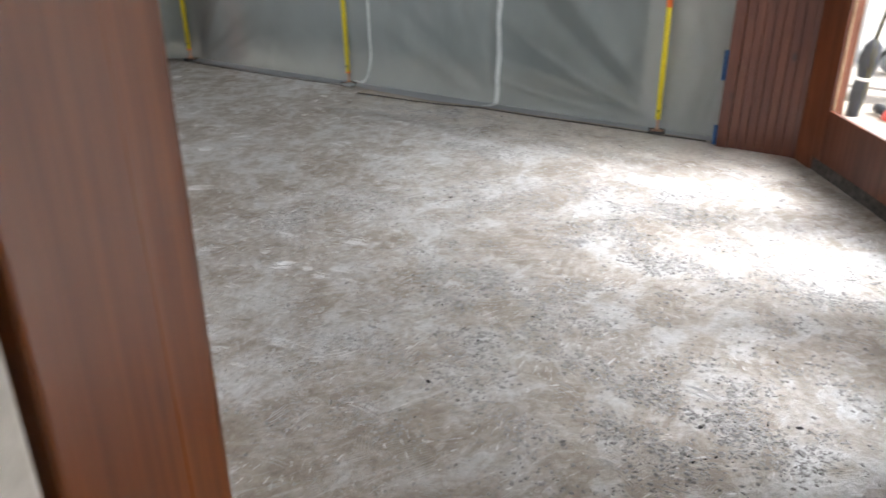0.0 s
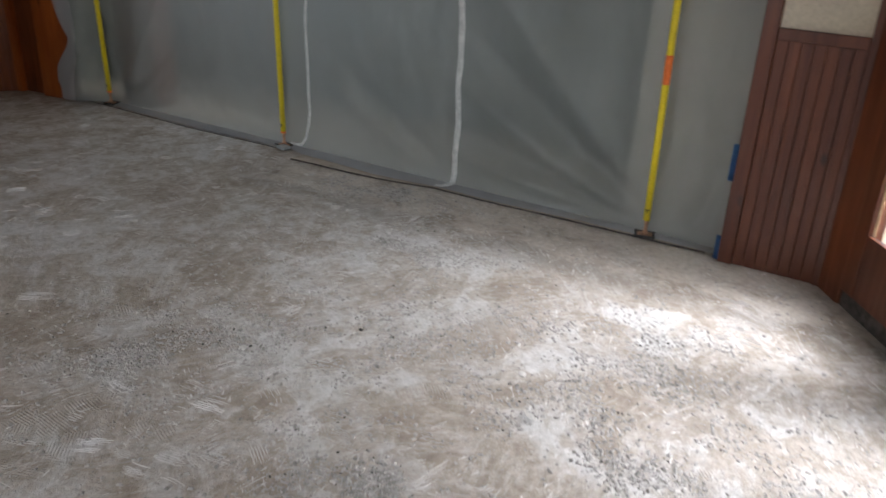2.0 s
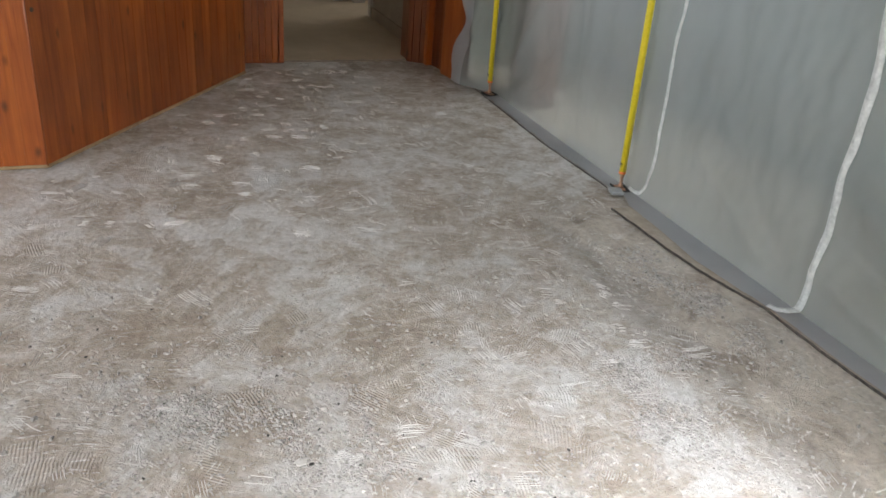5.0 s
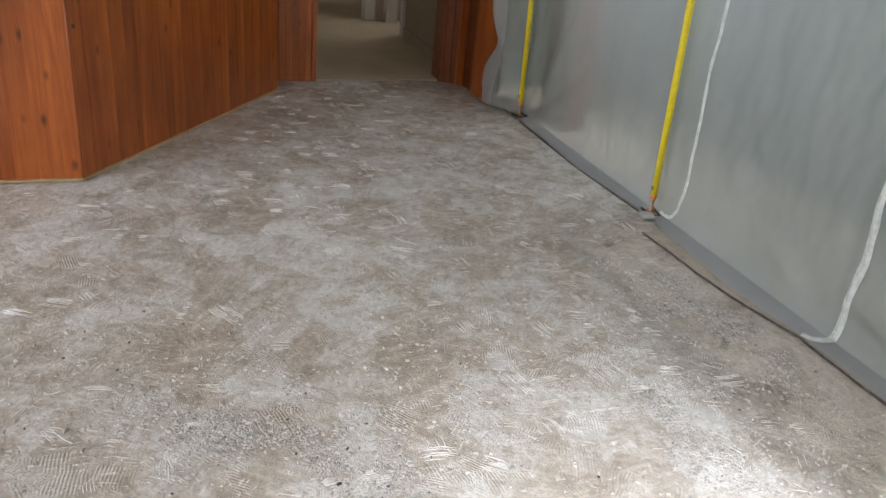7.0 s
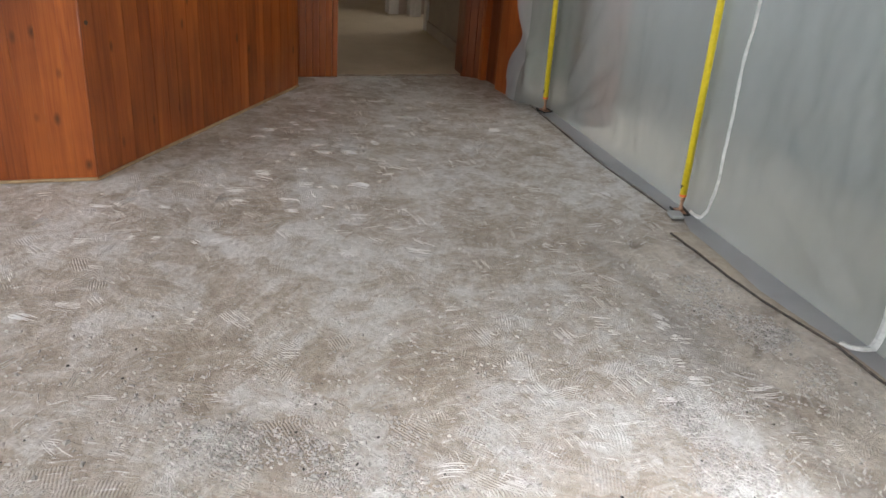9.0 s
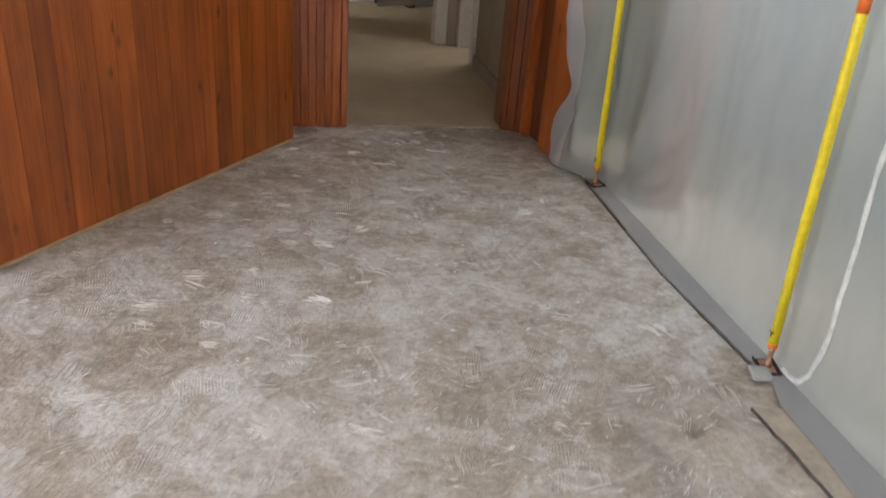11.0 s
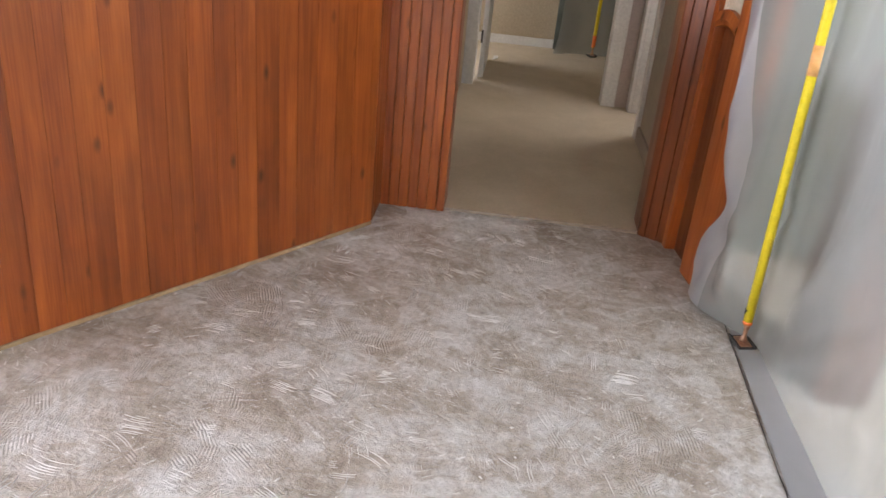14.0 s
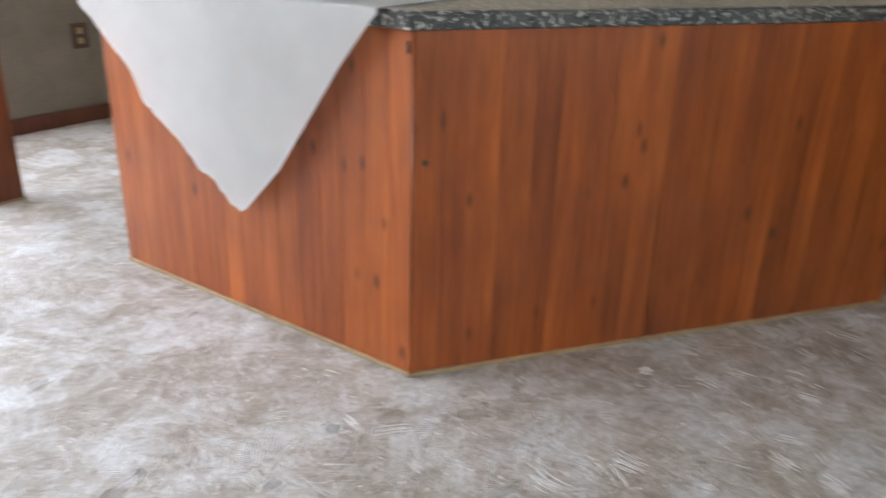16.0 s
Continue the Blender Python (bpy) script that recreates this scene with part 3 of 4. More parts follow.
part("slab", boxes((-0.72, 0.0, 0.0, 0.036, 0, 2.0), bevel=0.003), WHITE, leaf)
for z in (0.25, 1.0, 1.75):
    part("hinge", boxes((-0.002, 0.010, -0.004, 0.010, z, z + 0.09)), IRON, leaf, "dark hinge")
structure("wall_far_west", boxes((-10.05, -9.92, 2.40, 6.40, 0.012, CEIL)), BEIGE, "beige wall of the far room")
structure("baseboard_far", boxes((-9.918, -9.902, 2.42, 4.475, 0.012, 0.088), bevel=0.003), WHITE, "white painted baseboard", category="baseboard")
structure("wall_far_north", boxes((-10.05, -5.99, 6.28, 6.40, 0.012, CEIL)), BEIGE, "beige wall of the far room")
# Unseen opening, made up to hold the far room's lamp.
structure("wall_far_south_low", boxes((-10.05, -8.34, 2.30, 2.40, 0.012, 0.75)), BEIGE, "beige wall under the unseen far opening")
structure("wall_far_south_high", boxes((-10.05, -8.34, 2.30, 2.40, 2.1, CEIL)), BEIGE, "beige wall above the unseen far opening")
structure("wall_far_south_side", boxes((-8.55, -8.34, 2.30, 2.40, 0.75, 2.1)), BEIGE, "beige wall beside the unseen far opening")
structure("wall_far_south_other", boxes((-10.05, -9.85, 2.30, 2.40, 0.75, 2.1)), BEIGE, "beige wall beside the unseen far opening")


def fill_lamp(name, x, y, z, target, width, height, watts, colour):
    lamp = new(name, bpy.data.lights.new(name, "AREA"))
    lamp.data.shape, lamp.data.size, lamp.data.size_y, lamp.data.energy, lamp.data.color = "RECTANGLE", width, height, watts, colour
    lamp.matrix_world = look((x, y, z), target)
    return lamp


# Added fill lamps in unseen, made-up openings; they brighten rooms, counter and film.
fill_lamp("far_window_daylight", -9.2, 2.33, 1.42, (-9.2, 6, 0.6), 1.25, 1.3, 1.9, (1.0, 0.95, 0.88))
fill_lamp("kitchen_window_daylight", -2.5, -1.30, 1.55, (-2.6, 3, 0.4), 3.7, 1.15, 29, (0.93, 0.96, 1.0))
fill_lamp("film_room_window_daylight", -3.6, 6.26, 1.72, (-3.7, 4.2, 0.2), 2.25, 0.92, 6, (0.95, 0.98, 1.0))
fill_lamp("recess_window_daylight", -7.70, 5.38, 1.55, (-6.9, 4.3, 0.0), 0.6, 0.9, 1.2, (1.0, 0.95, 0.88))

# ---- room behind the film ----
# Wall colour holds the room's dimness; the opening is made up for a lamp.
structure("wall_behind_film", boxes((-5.99, -4.75, 6.15, 6.27, 0, CEIL), (-2.45, -0.62, 6.15, 6.27, 0, CEIL), (-4.75, -2.45, 6.15, 6.27, 0, 1.25), (-4.75, -2.45, 6.15, 6.27, 2.2, CEIL)), DIM, "wall behind the plastic film with dimness in its colour")
structure("wall_stub_film", boxes((-1.34, -0.84, 5.16, 5.26, 0, CEIL)), PALE, "pale wall end just behind the film")
# Unseen filler, added to stop light leaking in behind the film.
structure("wall_filler_film", boxes((-0.835, -0.440, 5.032, 5.069, 0, CEIL)), DIM, "unseen filler against a light leak behind the fluted panel")
structure("wall_stucco_outside", boxes((-0.62, -0.46, 5.07, 8.6, -0.12, CEIL + 0.1)), STUCCO, "pale stucco outside wall")
structure("wall_film_west", boxes((-5.99, -5.79, 5.062, 6.15, 0, CEIL)), DIM, "side wall behind the film with dimness in its colour")
# Plain block standing in for an unidentified brown shape behind the film.
post = thing("brown_block", pose(-4.82, 5.28, 0), "short brown block dimly seen behind the film", "cabinet")
part("body", boxes((-0.20, 0.14, -0.08, 0.08, 0, 1.0), bevel=0.006), MAHOGANY, post)

# ---- film barrier ----
FOLDS = [  # from x, z to x, z; depth; width
    (-1.25, 0.02, -2.22, 0.30, 0.026, 0.035), (-1.27, 0.04, -2.22, 0.52, -0.034, 0.042), (-1.30, 0.10, -2.20, 0.80, 0.028, 0.045), (-1.35, 0.02, -2.22, 0.16, -0.022, 0.025),
    (-1.40, 0.30, -2.15, 1.10, -0.022, 0.050), (-2.40, 0.10, -3.15, 0.62, 0.012, 0.040), (-2.45, 0.06, -3.10, 0.40, -0.012, 0.035),
    (-2.60, 0.30, -3.00, 0.95, 0.008, 0.050), (-4.90, 0.05, -4.30, 0.48, 0.016, 0.035), (-4.88, 0.05, -4.45, 0.72, -0.016, 0.040),
    (-4.90, 0.10, -4.62, 1.00, 0.014, 0.045), (-4.80, 0.05, -4.05, 0.30, -0.012, 0.035), (-4.10, 0.35, -4.22, 1.40, 0.014, 0.045),
    (-3.90, 0.20, -3.98, 1.60, -0.010, 0.060), (-3.60, 0.10, -3.62, 1.50, 0.012, 0.050), (-3.10, 0.30, -3.05, 1.60, 0.008, 0.060),
    (-2.75, 0.50, -2.70, 1.80, -0.008, 0.070), (-1.00, 0.02, -0.88, 0.45, 0.016, 0.030), (-1.08, 0.02, -1.02, 0.60, -0.012, 0.040),
    (-1.75, 0.70, -1.80, 1.90, 0.008, 0.070), (-5.10, 0.05, -5.22, 0.70, -0.050, 0.030), (-5.18, 0.10, -5.12, 1.30, 0.045, 0.036),
    (-5.28, 0.02, -5.20, 0.50, 0.024, 0.030), (-5.05, 0.10, -5.06, 1.30, 0.040, 0.022), (-5.32, 0.55, -5.15, 1.40, -0.022, 0.030), (-5.00, 0.50, -5.25, 0.18, 0.018, 0.020), (-4.70, 0.08, -4.40, 0.22, 0.010, 0.020),
]
FRONT = [(-5.32, 4.965), (-5.22, 5.022), (-4.84, 5.010), (-4.07, 4.990), (-3.42, 5.020), (-3.33, 5.030), (-3.224, 4.990), (-3.0, 4.985), (-2.70, 4.962), (-2.45, 4.985), (-2.30, 5.006), (-1.94, 5.002), (-1.50, 5.028), (-1.07, 5.036), (-0.86, 5.030)]


HEM = [(0.0, -5.305), (0.05, -5.315), (0.12, -5.335), (0.22, -5.31), (0.32, -5.25), (0.42, -5.205), (0.54, -5.215), (0.63, -5.245), (0.74, -5.30), (0.93, -5.36), (1.1, -5.395), (1.6, -5.365), (2.5, -5.405)]


def along(table, x):
    for (a, b), (c, d) in zip(table, table[1:]):
        if x <= c:
            return b + (d - b) * max(0.0, (x - a) / (c - a))
    return table[-1][1]


def fold_depth(x, z):
    total = 0.0
    for ax, az, bx, bz, depth, width in FOLDS:
        dx, dz = bx - ax, bz - az
        t = ((x - ax) * dx + (z - az) * dz) / (dx * dx + dz * dz)
        fade = smooth(-0.10, 0.12, t) * (1 - smooth(0.75, 1.2, t))
        if fade > 0:
            off = (x - ax) * dz - (z - az) * dx
            total += depth * fade * math.exp(-off * off / (dx * dx + dz * dz) / (2 * width * width))
    total += 0.012 * noise.noise((x * 1.7, z * 0.8, 7.0)) + 0.005 * noise.noise((x * 6, z * 3.0, 2.0)) + 0.0045 * noise.noise((x * 14, z * 5, 1.0)) + 0.0022 * noise.noise((x * 34, z * 15, 1.5))
    return total


def film_y(x, z):
    y = 5.104 - 0.192 * smooth(-4.92, -5.26, x) + (1.45 - 0.75 * smooth(-4.90, -5.12, x)) * fold_depth(x, max(z, 0.0)) * smooth(0.0, 0.12, z)
    return y - 0.014 * math.exp(-max(z, 0.0) / 0.03) * (1 - smooth(-5.0, -5.3, x))


def film_point(u, v):
    edge = smooth(-5.10, -5.40, u)
    x = u + edge * (along(HEM, max(v, 0.0)) + 5.40 + 0.006 * math.sin(21.0 * v))
    if v < 0:
        k = -v / 0.1
        y_in, y_out = film_y(x, 0.0), along(FRONT, x)
        return x, y_in + (y_out - y_in) * k, 0.016 - 0.004 * k + 0.004 * abs(noise.noise((x * 9, k * 2, 5.0)))
    return x, film_y(x, v), 0.016 + v


us, vs = span(-5.40, -0.830, 270), span(0, 0.16, 12) + span(0.18, 1.2, 56) + span(1.24, 2.43, 22)
barrier = thing("film_barrier", pose(0, 0, 0), "milky grey plastic film hung as a dust wall", "plastic sheet")
part("film", sheet([u for u in us if u > -5.235], vs, film_point), FILM, barrier)
part("gathered_edge", sheet([u for u in us if u < -5.215], vs, film_point), FILM_HEM, barrier, "doubled pale edge of the film")
part("hem", sheet(us, [-0.1, -0.075, -0.05, -0.025, 0.0], film_point), FILM_HEM, barrier, "pale flap of film lying on the floor")


def ribbon(points, width, lift):
    """A tape lying on the film, along (x, z) points."""
    dense = []
    for (a, b), (c, d) in zip(points, points[1:]):
        dense += [(a + (c - a) * k / 8, b + (d - b) * k / 8) for k in range(8)]
    dense.append(points[-1])
    bm, rows = bmesh.new(), []
    for n, (x, z) in enumerate(dense):
        px, pz = dense[max(n - 1, 0)]
        qx, qz = dense[min(n + 1, len(dense) - 1)]
        length = math.hypot(qx - px, qz - pz) or 1
        nx, nz = (qz - pz) / length, -(qx - px) / length
        w = width * (1 + 0.16 * noise.noise((x * 8, z * 14, 3.0)))
        rows.append([bm.verts.new(Vector(film_point(x + nx * s * w, z + nz * s * w)) + Vector((0, -lift - h, 0.004 + h * (z < 0.02))))
                     for s, h in ((-0.5, 0.0), (-0.42, 0.003), (-0.12, 0.002), (0.0, 0.006), (0.12, 0.002), (0.42, 0.003), (0.5, 0.0))])
    for a, b in zip(rows, rows[1:]):
        for k in range(6):
            bm.faces.new((a[k], b[k], b[k + 1], a[k + 1])).smooth = True
    return bm


part("zip_tape", ribbon([(-3.385, 0.004), (-3.345, 0.002), (-3.305, 0.012), (-3.272, 0.06), (-3.246, 0.14), (-3.236, 0.22), (-3.243, 0.45), (-3.250, 0.72), (-3.250, 1.02), (-3.252, 1.6), (-3.25, 2.1)], 0.019, 0.004), ZIP, barrier, "thin white zip strip")
part("zip_tape", ribbon([(-2.318, -0.090), (-2.290, -0.082), (-2.270, -0.055), (-2.262, -0.01), (-2.258, 0.04), (-2.256, 0.20), (-2.256, 0.48), (-2.259, 0.72), (-2.266, 0.92), (-2.288, 1.09), (-2.30, 1.5), (-2.30, 2.1)], 0.034, 0.004), ZIP, barrier, "wide white zip strip")
for z0, z1 in ((0.01, 0.12), (0.37, 0.53)):
    part("tape", sheet([-0.856, -0.834], span(z0, z1, 6), lambda x, z: (x, 4.996 - 0.012 + 0.003 * math.sin(9 * z), z), 0.0008), BLUE, barrier, "strip of blue masking tape")

strip = thing("underlay_strip", pose(0, 0, 0), "thin tan underlay strip remaining along the film", "floor strip")
EDGE = [(-3.224, 4.902), (-3.05, 4.915), (-2.85, 4.918), (-2.627, 4.937), (-2.45, 4.972), (-2.326, 5.000), (-2.15, 4.997), (-1.94, 4.998), (-1.60, 5.018), (-1.07, 5.030), (-0.90, 5.040)]
outline = [(x + 0.004 * noise.noise((x * 30, 0, 0)), along(EDGE, x) + 0.006 * noise.noise((x * 14, 1, 0))) for x in span(-3.224, -0.90, 60)]
part("strip", prism(outline + [(-0.90, 5.09), (-3.20, 5.09)], 0.004, 0.009), TAN, strip)
# Dark bead that draws the shadow gap under the strip's front edge.
part("glue_edge", tube([(x, y - 0.003, 0.0045) for x, y in outline], 0.0048, 6), EDGE_DARK, strip, "dark bead for the shadow under the strip's edge")
# Thin dark bead drawn where the hem casts a fine shadow.
seam = thing("hem_shadow_line", pose(0, 0, 0), "dark line for the thin shadow along the film's hem", "glue line")
part("bead", tube([(x, along(FRONT, x) - 0.004 + 0.004 * noise.noise((x * 11, 3, 0)), 0.003) for x in span(-5.24, -3.36, 60)], 0.0017, 6), EDGE_DARK, seam)


def pole(x, y, lean, tip, band0, band1, turn, label, lower=True, tape=ORANGE):
    p = thing("tension_pole", pose(x, y, 0), label, "pole", "yellow film poles")
    def on(z):
        return lean * z, tip * z, z

    part("tube", tube([on(0.088), on(0.6), on(1.2), on(2.40)], 0.0155, 14), YELLOW, p)
    part("tape_band", tube([on(band0), on((band0 + band1) / 2), on(band1)], 0.0163, 14), tape, p, "orange tape band")
    if lower:
        part("lower_band", tube([on(0.089), on(0.100)], 0.0160, 14), ORANGE, p, "faded orange lower band")
    part("swivel", lathe([(0.005, 0.020), (0.014, 0.022), (0.012, 0.032), (0.0075, 0.042), (0.0075, 0.066), (0.0105, 0.074), (0.0105, 0.092)], 14), COPPER, p, "coppery swivel joint")
    pad = boxes((-0.047, 0.047, -0.030, 0.030, 0.006, 0.017), bevel=0.005)
    bmesh.ops.transform(pad, matrix=pose(0, 0, 0, 3, 0, turn), verts=pad.verts[:])
    part("foot_pad", pad, RUBBER, p, "black rubber foot pad")
    rim = boxes((-0.049, 0.049, -0.032, -0.026, 0.015, 0.023), (-0.049, 0.049, 0.026, 0.032, 0.015, 0.023), bevel=0.002)
    bmesh.ops.transform(rim, matrix=pose(0, 0, 0, 3, 0, turn), verts=rim.verts[:])
    part("pad_rim", rim, RUBBER, p)
    plate = boxes((-0.034, 0.034, -0.020, 0.020, 0.0165, 0.0205), bevel=0.001)
    bmesh.ops.transform(plate, matrix=pose(0, 0, 0, 3, 0, turn), verts=plate.verts[:])
    part("pad_plate", plate, COPPER, p, "coppery steel plate")
    ox, oy, _ = on(0.14)
    part("marking", boxes((ox - 0.009, ox + 0.009, oy - 0.0166, oy - 0.012, 0.139, 0.143), (ox - 0.002, ox + 0.003, oy - 0.0168, oy - 0.012, 0.126, 0.139)), INK, p, "small black marking")
    return p


pole(-4.969, 5.044, -0.006, -0.021, 0.94, 1.03, 10, "yellow pole with faded orange band beside the hall", True, FADED)
pole(-3.412, 5.054, -0.030, 0.0, 1.09, 1.30, -12, "yellow pole between film and zip strip")
pole(-1.188, 5.047, -0.009, -0.008, 0.715, 0.84, 16, "yellow pole with orange band on the lighter film", False)
far = thing("film_barrier", pose(0, 0, 0), "dark grey-green plastic film hung in the far room", "plastic sheet")
part("film", sheet(span(4.50, 5.9, 40), span(0.02, 2.42, 40), lambda y, z: (-9.80 + 0.10 * smooth(4.9, 4.5, y) * (z < 9) + 0.02 * math.sin(17 * y + 2 * z) + 0.015 * noise.noise((y * 5, z * 2, 4)) + 0.05 * math.exp(-z / 0.06), y - 0.05 * math.exp(-z / 0.1) * (y < 4.7), z)), FILM, far)
# Dark box in place of the shaded corner beside the far film.
part("gap_shade", boxes((-9.90, -9.86, 4.462, 4.52, 0.013, 1.9), bevel=0.003), DIM, far, "dark strip standing in for shade at the film's edge")
far_pole = pole(-9.70, 4.80, 0.03, 0.0, 0.095, 0.19, 20, "yellow pole with red-orange foot in the far room")
far_pole.location.z = 0.012
scrap = thing("plaster_scrap", pose(-9.25, 3.98, 0.012), "thin white scrap lying on the hallway floor", "scrap")
part("scrap", boxes((-0.05, 0.05, -0.02, 0.02, 0.0, 0.006), bevel=0.002), CHIP_PALE, scrap)
part("flake", boxes((0.06, 0.09, -0.03, 0.0, 0.0, 0.004), bevel=0.001), CHIP_PALE, scrap)
edge = thing("frayed_edge", pose(0, 0, 0), "pale frayed edge of the hallway floor covering", "floor edge")
part("fringe", tube([(-5.862 + 0.006 * noise.noise((y * 21, 0, 2)), y, 0.007 + 0.004 * noise.noise((y * 37, 5, 0))) for y in span(3.915, 4.775, 70)], 0.006, 6), TAN, edge)
block = thing("film_scrap", pose(-3.375, 5.010, 0.011, 0, 0, -14), "small folded scrap of white film on the floor", "film scrap")
part("scrap", boxes((-0.035, 0.035, -0.030, 0.030, 0.0, 0.016), bevel=0.006), FILM_FOLDED, block)

# ---- counter ----
C0 = (-4.100, 2.560)
DIAG = math.degrees(math.atan2(1.06, -1.50))
counter = thing("counter", pose(C0[0], C0[1], 0), "orange-brown pine-boarded counter with angled front", "counter")
part("carcass", prism([(-0.022, -0.018), (-0.022, -1.40), (-0.58, -1.40), (-0.58, -0.35), (-1.73, 0.46), (-1.73, 1.030), (-1.500, 1.030)], 0.0, 1.028), MAHOGANY, counter)


def boarding(length, seed, turn, side):
    """Upright boards of uneven width along a face; side is the local y of their front."""
    rnd, x = random.Random(seed), 0.0
    meshes = {}
    while x < length - 0.02:
        w = rnd.choice((0.082, 0.090, 0.098))
        if x + w > length - 0.03:
            w = length - x
        key = round(w, 4)
        if key not in meshes:
            bm = boxes((0.0, w, min(0, side), max(0, side), 0.008, 1.029))
            fine = [e for e in bm.edges if abs(e.verts[0].co.z - e.verts[1].co.z) > 0.5]
            bmesh.ops.bevel(bm, geom=fine, offset=0.0014, segments=2, affect="EDGES")
            meshes[key] = bpy.data.meshes.new("plank")
            bm.to_mesh(meshes[key])
            bm.free()
            meshes[key].materials.append(PINE)
        ob = new("plank", meshes[key])
        ob.parent = counter
        ob.matrix_local = pose(0, 0, 0, 0, 0, turn) @ pose(x, rnd.uniform(-0.0006, 0.0006), 0)
        x += w


boarding(1.837, 3, DIAG, 0.018)
boarding(1.41, 8, -90, -0.018)
for turn, length, y in ((DIAG, 1.835, -0.005), (-90, 1.41, 0.005)):
    bm = boxes((0.0, length, min(y, 0) - 0.002, max(y, 0) + 0.002, 0.002, 0.016), bevel=0.002)
    bmesh.ops.transform(bm, matrix=pose(0, 0, 0, 0, 0, turn), verts=bm.verts[:])
    part("base_strip", bm, TRIM_RAW, counter, "pale raw wood strip")
part("corner_bead", tube([(-0.001, 0.0, 0.008), (-0.001, 0.0, 1.028)], 0.005, 8), PINE, counter)
part("end_return", boxes((-1.755, -1.520, 1.042, 1.060, 0.005, 1.028), bevel=0.003), PINE, counter)
bm = tube([(0, -0.003, 0), (0, 0.004, 0)], 0.0095, 12)
bmesh.ops.transform(bm, matrix=pose(0, 0, 0, 0, 0, DIAG) @ Matrix.Translation((0.037, 0, 0.674)), verts=bm.verts[:])
part("knot_hole", bm, SLOT, counter, "dark knot hole")
bm = tube([(0, -0.003, -0.016), (0, -0.003, 0.016)], 0.006, 8)
bmesh.ops.transform(bm, matrix=pose(0, 0, 0, 0, 0, -90) @ Matrix.Translation((0.015, 0.003, 0.985)), verts=bm.verts[:])
part("knot", bm, SLOT, counter, "dark split knot")

top = thing("countertop", pose(C0[0], C0[1], 1.030), "dark speckled stone-look countertop with a rounded edge", "countertop")
part("slab", prism([(0.018, 0.004), (0.018, -1.426), (-0.60, -1.426), (-0.60, -0.36), (-1.745, 0.44), (-1.745, 1.060), (-1.494, 1.060)], 0.004, 0.048, 0.010), STONE, top)
part("edge_band", prism([(0.022, 0.006), (0.022, -1.43), (0.004, -1.43), (0.004, -0.002), (-1.510, 1.052), (-1.492, 1.066)], 0.0, 0.040, 0.004), STONE, top, "speckled front edge")

LOW = [(1.12, 0.985), (1.152, 0.962), (1.28, 0.865), (1.39, 0.775), (1.405, 0.735), (1.43, 0.690), (1.60, 0.585), (1.70, 0.505), (1.776, 0.476), (1.845, 0.415), (1.875, 0.408), (1.90, 0.396), (1.93, 0.412), (2.102, 0.579), (2.344, 0.915), (2.476, 1.070)]


def drape(y, v):
    low = along(LOW, y) + (0.010 * noise.noise((y * 60, 0, 0)) + 0.012 * noise.noise((y * 19, 2, 0))) * (y < 1.9)
    if v < 0.3:
        return -4.52 + (0.455 * v / 0.3), y, 1.0815 + 0.003 * abs(noise.noise((y * 4, v * 6, 1)))
    if v < 0.4:
        a = math.pi / 2 * (v - 0.3) / 0.1
        return -4.065 + 0.013 * math.sin(a), y, 1.0685 + 0.013 * math.cos(a)
    k = (v - 0.4) / 0.6
    z = 1.0685 + (min(low, 1.0680) - 1.0685) * k
    drop = 1.0685 - z
    return -4.052 + 0.040 * drop - 0.05 * drop * drop + 0.006 * math.sin(6 * y + 3 * z) * min(1, drop * 4), y, z


sheet_ob = thing("paper_sheet", pose(0, 0, 0), "large white sheet draped over the counter with a torn edge", "paper")
part("sheet", sheet(sorted(set(span(1.12, 2.476, 90)) | {1.405, 1.875, 1.90}), span(0, 0.3, 6) + span(0.32, 0.4, 5) + span(0.43, 1.0, 26), drape, 0.0012), PAPER, sheet_ob)

outlet = thing("wall_outlet", pose(-5.287, -0.999, 0.462), "brown wall outlet with a dark plate", "outlet")
part("plate", boxes((-0.055, 0.055, 0, 0.008, 0, 0.155), bevel=0.003), SLOT, outlet)
for z in (0.030, 0.090):
    part("socket", boxes((-0.020, 0.020, 0.008, 0.012, z, z + 0.036), bevel=0.003), TRIM_RAW, outlet, "tan socket face")
post = thing("wooden_post", pose(-4.137, 0.09, 0), "reddish brown wooden post standing on the floor", "post")
# Post in shade: the darkness is in the wood's colour.
part("shaft", boxes((-0.085, 0.085, -0.05, 0.05, 0.0, CEIL), bevel=0.006), SHADED_PINE, post)
part("base_strip", boxes((-0.090, 0.090, -0.055, 0.055, 0.0, 0.012), bevel=0.002), TRIM_RAW, post)

# ---- patio things seen through the glass ----
vase = thing("pottery_jar", pose(-0.09, 7.03, 0.070, 0, 0, 0), "blue-grey round pottery jar with a narrow neck", "jar")
part("body", lathe([(0.040, 0.0), (0.075, 0.010), (0.112, 0.050), (0.118, 0.080), (0.104, 0.115), (0.064, 0.155), (0.040, 0.180), (0.036, 0.225), (0.042, 0.262)], 28), CLAY, vase)
part("lip", lathe([(0.042, 0.262), (0.052, 0.268), (0.052, 0.278), (0.036, 0.280)], 28), CLAY, vase)
bench = thing("slatted_bench", pose(0.0, 6.85, -0.10), "low pale slatted bench holding the jar", "bench")
for k in range(9):
    part("slat", boxes((-0.55, 0.75, -0.27 + k * 0.062, -0.228 + k * 0.062, 0.146, 0.168), bevel=0.004), PATIO, bench)
